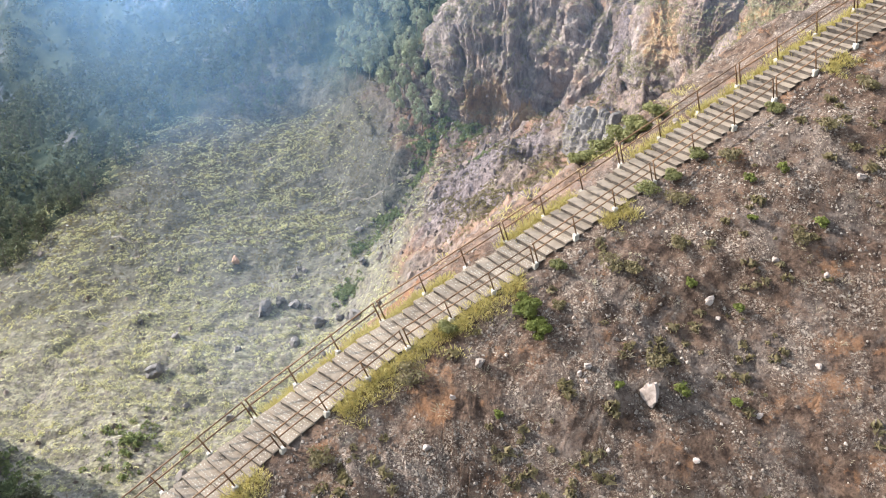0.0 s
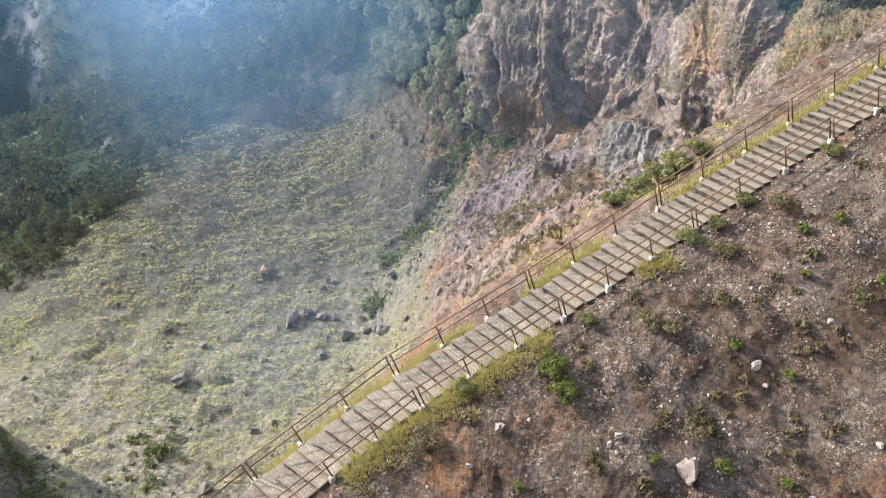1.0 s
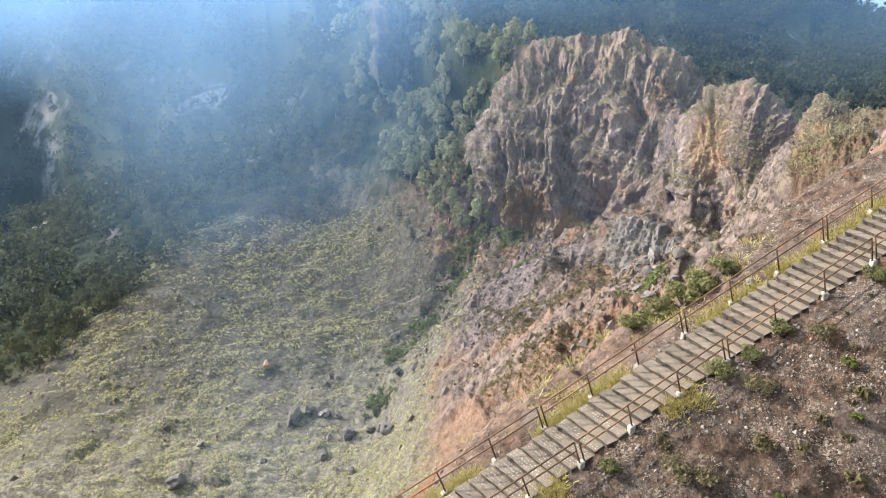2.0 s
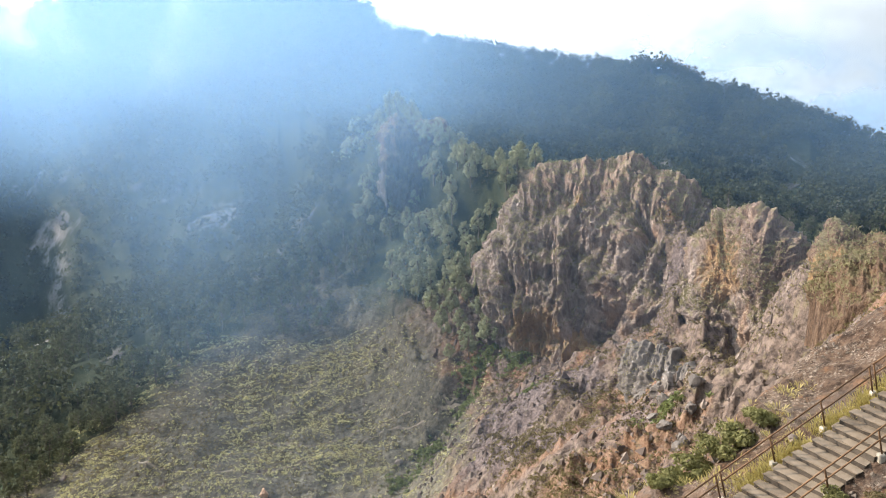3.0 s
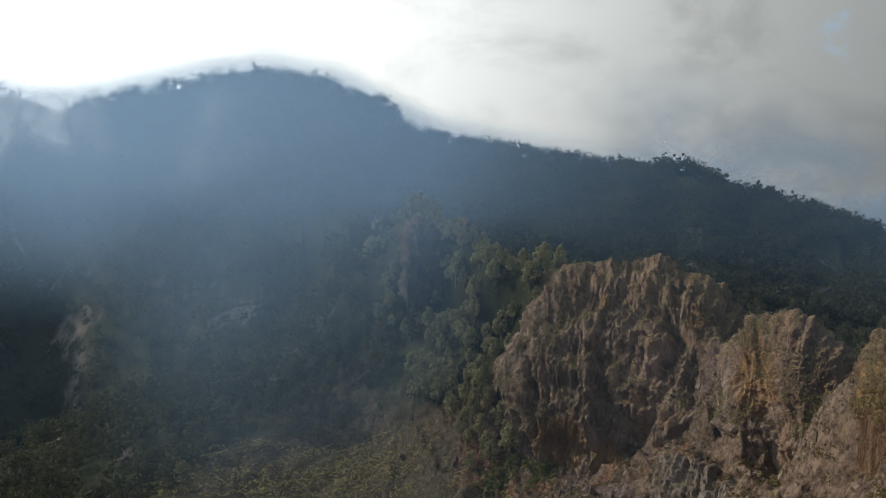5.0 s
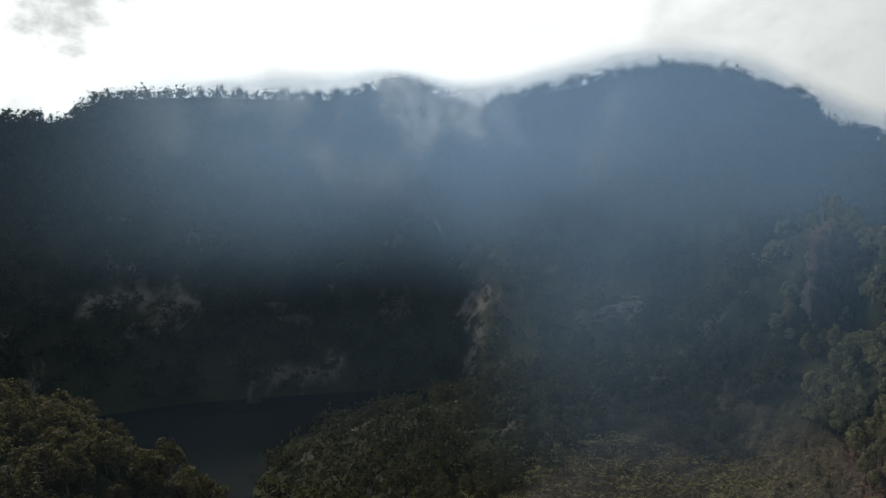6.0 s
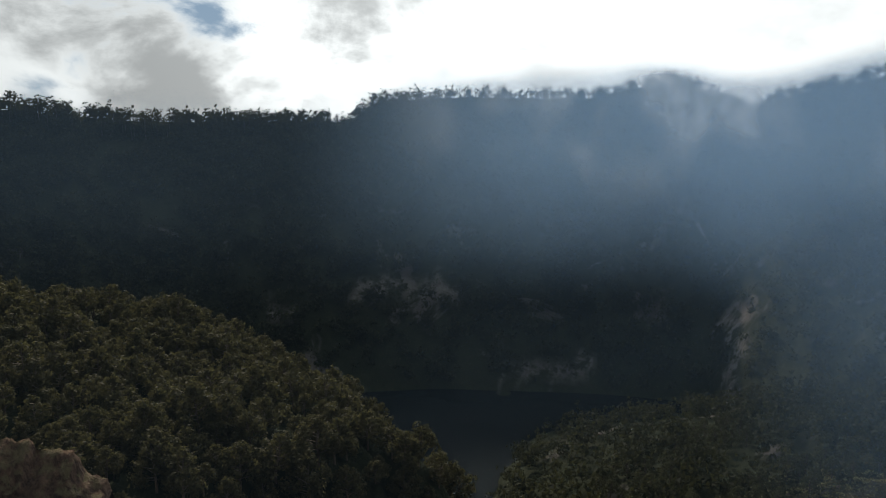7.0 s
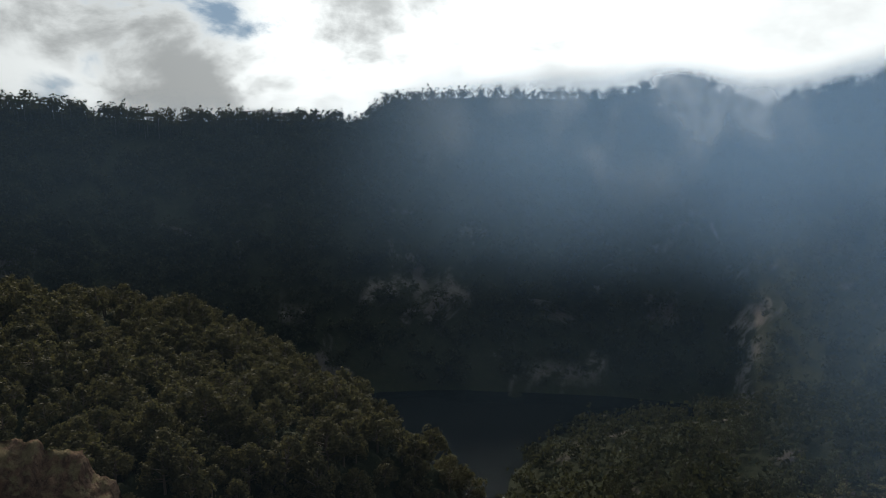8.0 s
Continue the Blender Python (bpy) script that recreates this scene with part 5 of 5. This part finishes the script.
def brow_grass():
    r = np.random.default_rng(54)
    n = 900
    x, y = r.uniform(-2, 13, n), r.uniform(28, 42, n)
    d, s, v, run = along(STAIR, x, y)
    ok = (s > 0) & (d > 1.2) & (d < np.interp(x, [-3, 3, 8, 14], [2.6, 4.4, 5.6, 6.4])) & (vnoise(x / 1.6, y / 1.6, 8.0) + r.uniform(-0.4, 0.4, n) > 0.12)
    tufts("brow_grass", "yellowish grass and low herbs on the brow beside the railing", "grass", x[ok], y[ok], r.uniform(0.2, 0.5, ok.sum()), 26, GRASS, 12, spread=0.7, tall=0.6, lean=0.8)


brow_grass()


def valley_turf():
    r = np.random.default_rng(91)
    n = 64000
    x, y = r.uniform(-116, 30, n), r.uniform(88, 225, n)
    z = height(x, y)
    lush = fbm(x / 16, y / 16, 5.0, 3)
    ok = (0.6 * lush + 0.8 * vnoise(x / 5.0 + y / 15, y / 1.6 - x / 12, 15.0) + r.uniform(-0.5, 0.5, n) > 0.05) & (z < -84)
    x, y = x[ok], y[ok]
    tufts("turf", "low grey-green tussocks covering the valley floor", "turf", x, y, r.uniform(0.28, 0.62, len(x)) * np.where(r.uniform(0, 1, len(x)) < 0.06, 1.7, 1.0), 13, TUSSOCK, 6, spread=0.75, tall=0.75, leafy=True, leaf=0.62)
    gx, gy, gs = [], [], []
    for cx, cy, rad, count in ((-22.2, 148.3, 3.0, 80), (-14, 174, 4.5, 110), (-20, 166, 5.0, 60), (0, 190, 5.0, 150), (6, 183, 4.0, 130), (-5, 187, 5.0, 120), (-6, 180, 4.0, 60), (-60, 108, 8.0, 60), (8, 160, 4.0, 40), (27, 118, 4.0, 60), (-80, 98, 4.0, 110), (-84, 103, 4.0, 110), (-82, 92, 4.0, 80)):
        a, d = r.uniform(0, 6.28, count), np.abs(r.normal(size=count)) * rad * 0.6
        gx.append(cx + np.cos(a) * d)
        gy.append(cy + np.sin(a) * d)
        gs.append(r.uniform(0.5, 1.4, count))
    tufts("green_plants", "patches of fresh green plants at the rock's foot", "plants", np.concatenate(gx), np.concatenate(gy), np.concatenate(gs), 16, FERN, 7, spread=0.6, tall=0.7, leafy=True)
    n = 34000
    x, y = r.uniform(-104, 10, n), r.uniform(146, 250, n)
    ok = (vnoise(x / 4, y / 4, 12.0) + r.uniform(-0.7, 0.7, n) + np.clip((y - 172) / 30, -0.6, 0.3) > 0.1)
    tufts("valley_scrub", "low dull olive scrub on the back of the valley floor", "scrub", x[ok], y[ok], r.uniform(0.2, 0.6, ok.sum()), 6, DRY, 21, spread=0.6, tall=0.6, leafy=True)
    n = 46000
    x, y = r.uniform(0, 62, n), r.uniform(75, 200, n)
    d, s, v, run = along(CREST_B, x, y)
    ok = (vnoise(x / 7, y / 7, 2.0) + r.uniform(-0.6, 0.6, n) > 0.1)
    tufts("scrub", "dry low scrub clinging to the slopes under the rocks", "scrub", x[ok], y[ok], r.uniform(0.2, 0.65, ok.sum()), 8, DRY, 8, spread=0.8, tall=0.6, leafy=True)
    n = 2600
    x, y = r.uniform(-12, 32, n), r.uniform(12, 42, n)
    d, s, v, run = along(STAIR, x, y)
    ok = (s < 0) & (d > 1.6) & (vnoise(x / 3, y / 3, 31.0) + r.uniform(-0.5, 0.5, n) > 0.12)
    tufts("dry_scrub", "small grey-olive scrub plants on the stony slope", "scrub", x[ok], y[ok], r.uniform(0.15, 0.5, ok.sum()), 24, DRY, 9, spread=0.6, tall=0.5, leafy=True)
    n = 1500
    x, y = r.uniform(-12, 32, n), r.uniform(12, 42, n)
    d, s, v, run = along(STAIR, x, y)
    ok = (s < 0) & (d > 1.4) & (vnoise(x / 2.2, y / 2.2, 37.0) + r.uniform(-0.4, 0.4, n) > 0.2)
    tufts("dry_tufts", "bleached dry grass tufts on the stony slope", "grass", x[ok], y[ok], r.uniform(0.12, 0.34, ok.sum()), 26, STRAW, 10, spread=0.8, tall=0.6, lean=0.9)


valley_turf()


def trail(line, wide, seed):
    """A worn footpath lying on the valley floor."""
    u = np.linspace(0, 1, 160)
    c = smooth_line(np.array(line, float), u)
    d = np.gradient(c, axis=0)
    side = np.stack([-d[:, 1], d[:, 0]], -1) / np.linalg.norm(d, axis=1)[:, None]
    c = c + side * (0.8 * vnoise(u * 14, seed, 1.0))[:, None]
    rows = []
    for k in (-1, -0.5, 0, 0.5, 1):
        w = wide * k * (1 + 0.5 * vnoise(u * 40, seed + k, 3.0))
        q = c + side * w[:, None]
        rows.append(np.stack([q[:, 0], q[:, 1], height(q[:, 0], q[:, 1]) + 0.14 - 0.10 * abs(k)], -1))
    me = mesh_of("trail", np.stack(rows).reshape(-1, 3), grid_faces(5, 160), TRAIL)
    tagged(new("trail", me), "pale trodden footpath across the valley floor", "path", kind="structure")


TRAIL = plain_material("trodden_sand", (0.10, 0.082, 0.066), (0.23, 0.192, 0.155), 0.8, 0.95, 0.5, 0.1)
trail([(-86, 173), (-68, 171), (-51, 172), (-40, 178), (-28, 185), (-17, 184), (-7, 183)], 0.24, 3.0)
trail([(-62, 186), (-44, 183), (-30, 189), (-16, 187), (-8, 184)], 0.22, 7.0)


def shrub(label, x, y, wide, tall, mat, seed, leaves=520, leaf=0.06, group=""):
    rng = np.random.default_rng(seed)
    verts, faces, centres, radii = [], [], [], []
    for k in range(8):
        a = k * 2.4 + rng.uniform(0, 0.8)
        d = wide * 0.36 * math.sqrt((k + 0.5) / 8)
        c = np.array([math.cos(a) * d, math.sin(a) * d, tall * rng.uniform(0.38, 0.8)])
        limb(verts, faces, (0, 0, -0.08), c, 0.02 * wide + 0.008, 0.006, 5)
        centres.append(c)
        radii.append(wide * rng.uniform(0.16, 0.25))
    q, f = leaf_clumps(rng, centres, radii, leaves, leaf, tall / wide, 0.4)
    top = tagged(new("shrub"), label, "shrub", group)
    top.location = (x, y, height_at(x, y) - 0.03)
    for name, v, fs, m in (("stem", verts, faces, BARK), ("foliage", q, f, mat)):
        ob = new(name, mesh_of(name, v, fs, m, smooth=False))
        ob.parent = top


for k, (sx, sy, wide, tall) in enumerate(((3.45, 26.3, 1.35, 0.95), (3.85, 25.3, 1.2, 0.7))):
    shrub("leafy bright green shrub growing from the earth slope", sx, sy, wide, tall, LEAF_BRIGHT, 400 + k, 2200, 0.05, "green shrubs")
for k, (sx, sy, wide) in enumerate(((13.2, 30.3, 0.55), (12.0, 25.7, 0.5), (9.4, 23.1, 0.75), (14.5, 30.3, 0.6), (12.9, 28.5, 0.45), (6.9, 23.2, 0.4), (10.2, 26.6, 0.5), (2.2, 22.6, 0.4), (15.6, 28.0, 0.6), (11.4, 22.6, 0.45))):
    shrub("small fresh green shrub on the stony slope", sx, sy, wide, wide * 0.8, LEAF_BRIGHT, 410 + k, 320, 0.05, "small shrubs")
for k, (sx, sy, wide) in enumerate(((-1.3, 24.0, 1.4), (7.1, 27.5, 1.3), (7.9, 27.2, 0.8), (10.3, 30.2, 1.2), (14.7, 27.5, 1.1), (8.45, 24.0, 1.1), (10.0, 28.3, 0.9), (4.8, 26.4, 0.6), (12.6, 31.6, 1.1), (16.5, 31.4, 1.2), (-4.6, 21.2, 1.2), (18.6, 33.2, 1.2))):
    shrub("straggly olive-brown shrub on the stony slope", sx, sy, wide, wide * 0.5, DRY, 430 + k, 420, 0.06, "dry shrubs")
for k, (sx, sy, wide, tall) in enumerate(((7.4, 36.0, 1.3, 0.6), (8.2, 36.3, 1.7, 0.9), (9.0, 36.5, 1.9, 1.1), (9.8, 36.7, 1.6, 0.9), (10.6, 37.1, 1.4, 0.8), (6.6, 35.3, 0.9, 0.45))):
    shrub("rounded green bush on the brow beside the railing", sx, sy, wide, tall, LEAF_OLIVE, 450 + k, 1100, 0.07, "bushes on the brow")
for k, (sx, sy, wide) in enumerate(((9.1, 31.0, 1.2), (10.2, 31.4, 0.9), (11.4, 32.1, 0.9), (4.9, 28.1, 0.8), (14.9, 33.3, 0.9), (0.2, 26.0, 0.9))):
    shrub("yellow-green shrub against the slope side of stairs", sx, sy, wide, wide * 0.6, LEAF_OLIVE, 460 + k, 900, 0.045, "stair shrubs")


# ---------------------------------------------------------------- more trees
def ridge_trees():
    rng = random.Random(15)
    spots = scatter(rng, 190, (44, 236, 215, 318), 4.0, lambda x, y: -62 < y - 300 - 0.1 * (x - 110) < 8)
    joined_trees("ridge_woods", "hazy dark woodland on the ridge behind the rocks", spots, 160, 8.0, 3.2, 560, 0.30, LEAF_MID, rng, 0.7, 1.2)
    tall = tree_kind("slender_tree", "tall slender tree with a thin yellowish crown on the ridge", 170, 15.0, 2.0, 260, 0.42, LEAF_WARM, "", True)
    tall.location = (84.0, 290.0, height_at(84.0, 290.0) - 0.5)

    def keep(x, y):
        d, s, v, run = along([(-122, 170), (-110, 205), (-94, 234), (-68, 254), (-50, 262), (-40, 270)], np.array(x), np.array(y))
        return float(d) < 13 or math.hypot(x + 58, y - 234) < 9 or math.hypot(x + 92, y - 238) < 12 or math.hypot(x + 148, y - 248) < 17 or math.hypot(x + 152, y - 215) < 17

    spots = scatter(rng, 250, (-172, 165, -30, 285), 4.6, keep)
    joined_trees("edge_woods", "dim rounded trees at the shaded edge of the valley", spots, 180, 7.0, 3.1, 520, 0.27, LEAF_MID, rng, 0.65, 1.3)


ridge_trees()


def spur_knoll():
    outcrop("reddish bare rock knoll among the trees of the spur",
            [(-104, 10, -37), (-101, 17, -33.5), (-98, 24, -34.5), (-94, 31, -37.5), (-91, 36, -42.5)],
            [(-96, 8, -46), (-91, 15, -48), (-88, 21, -48), (-86, 27, -49), (-85, 32, -50)], 120, 80, 0.5, 53.0, mat=KNOLL_ROCK)


spur_knoll()
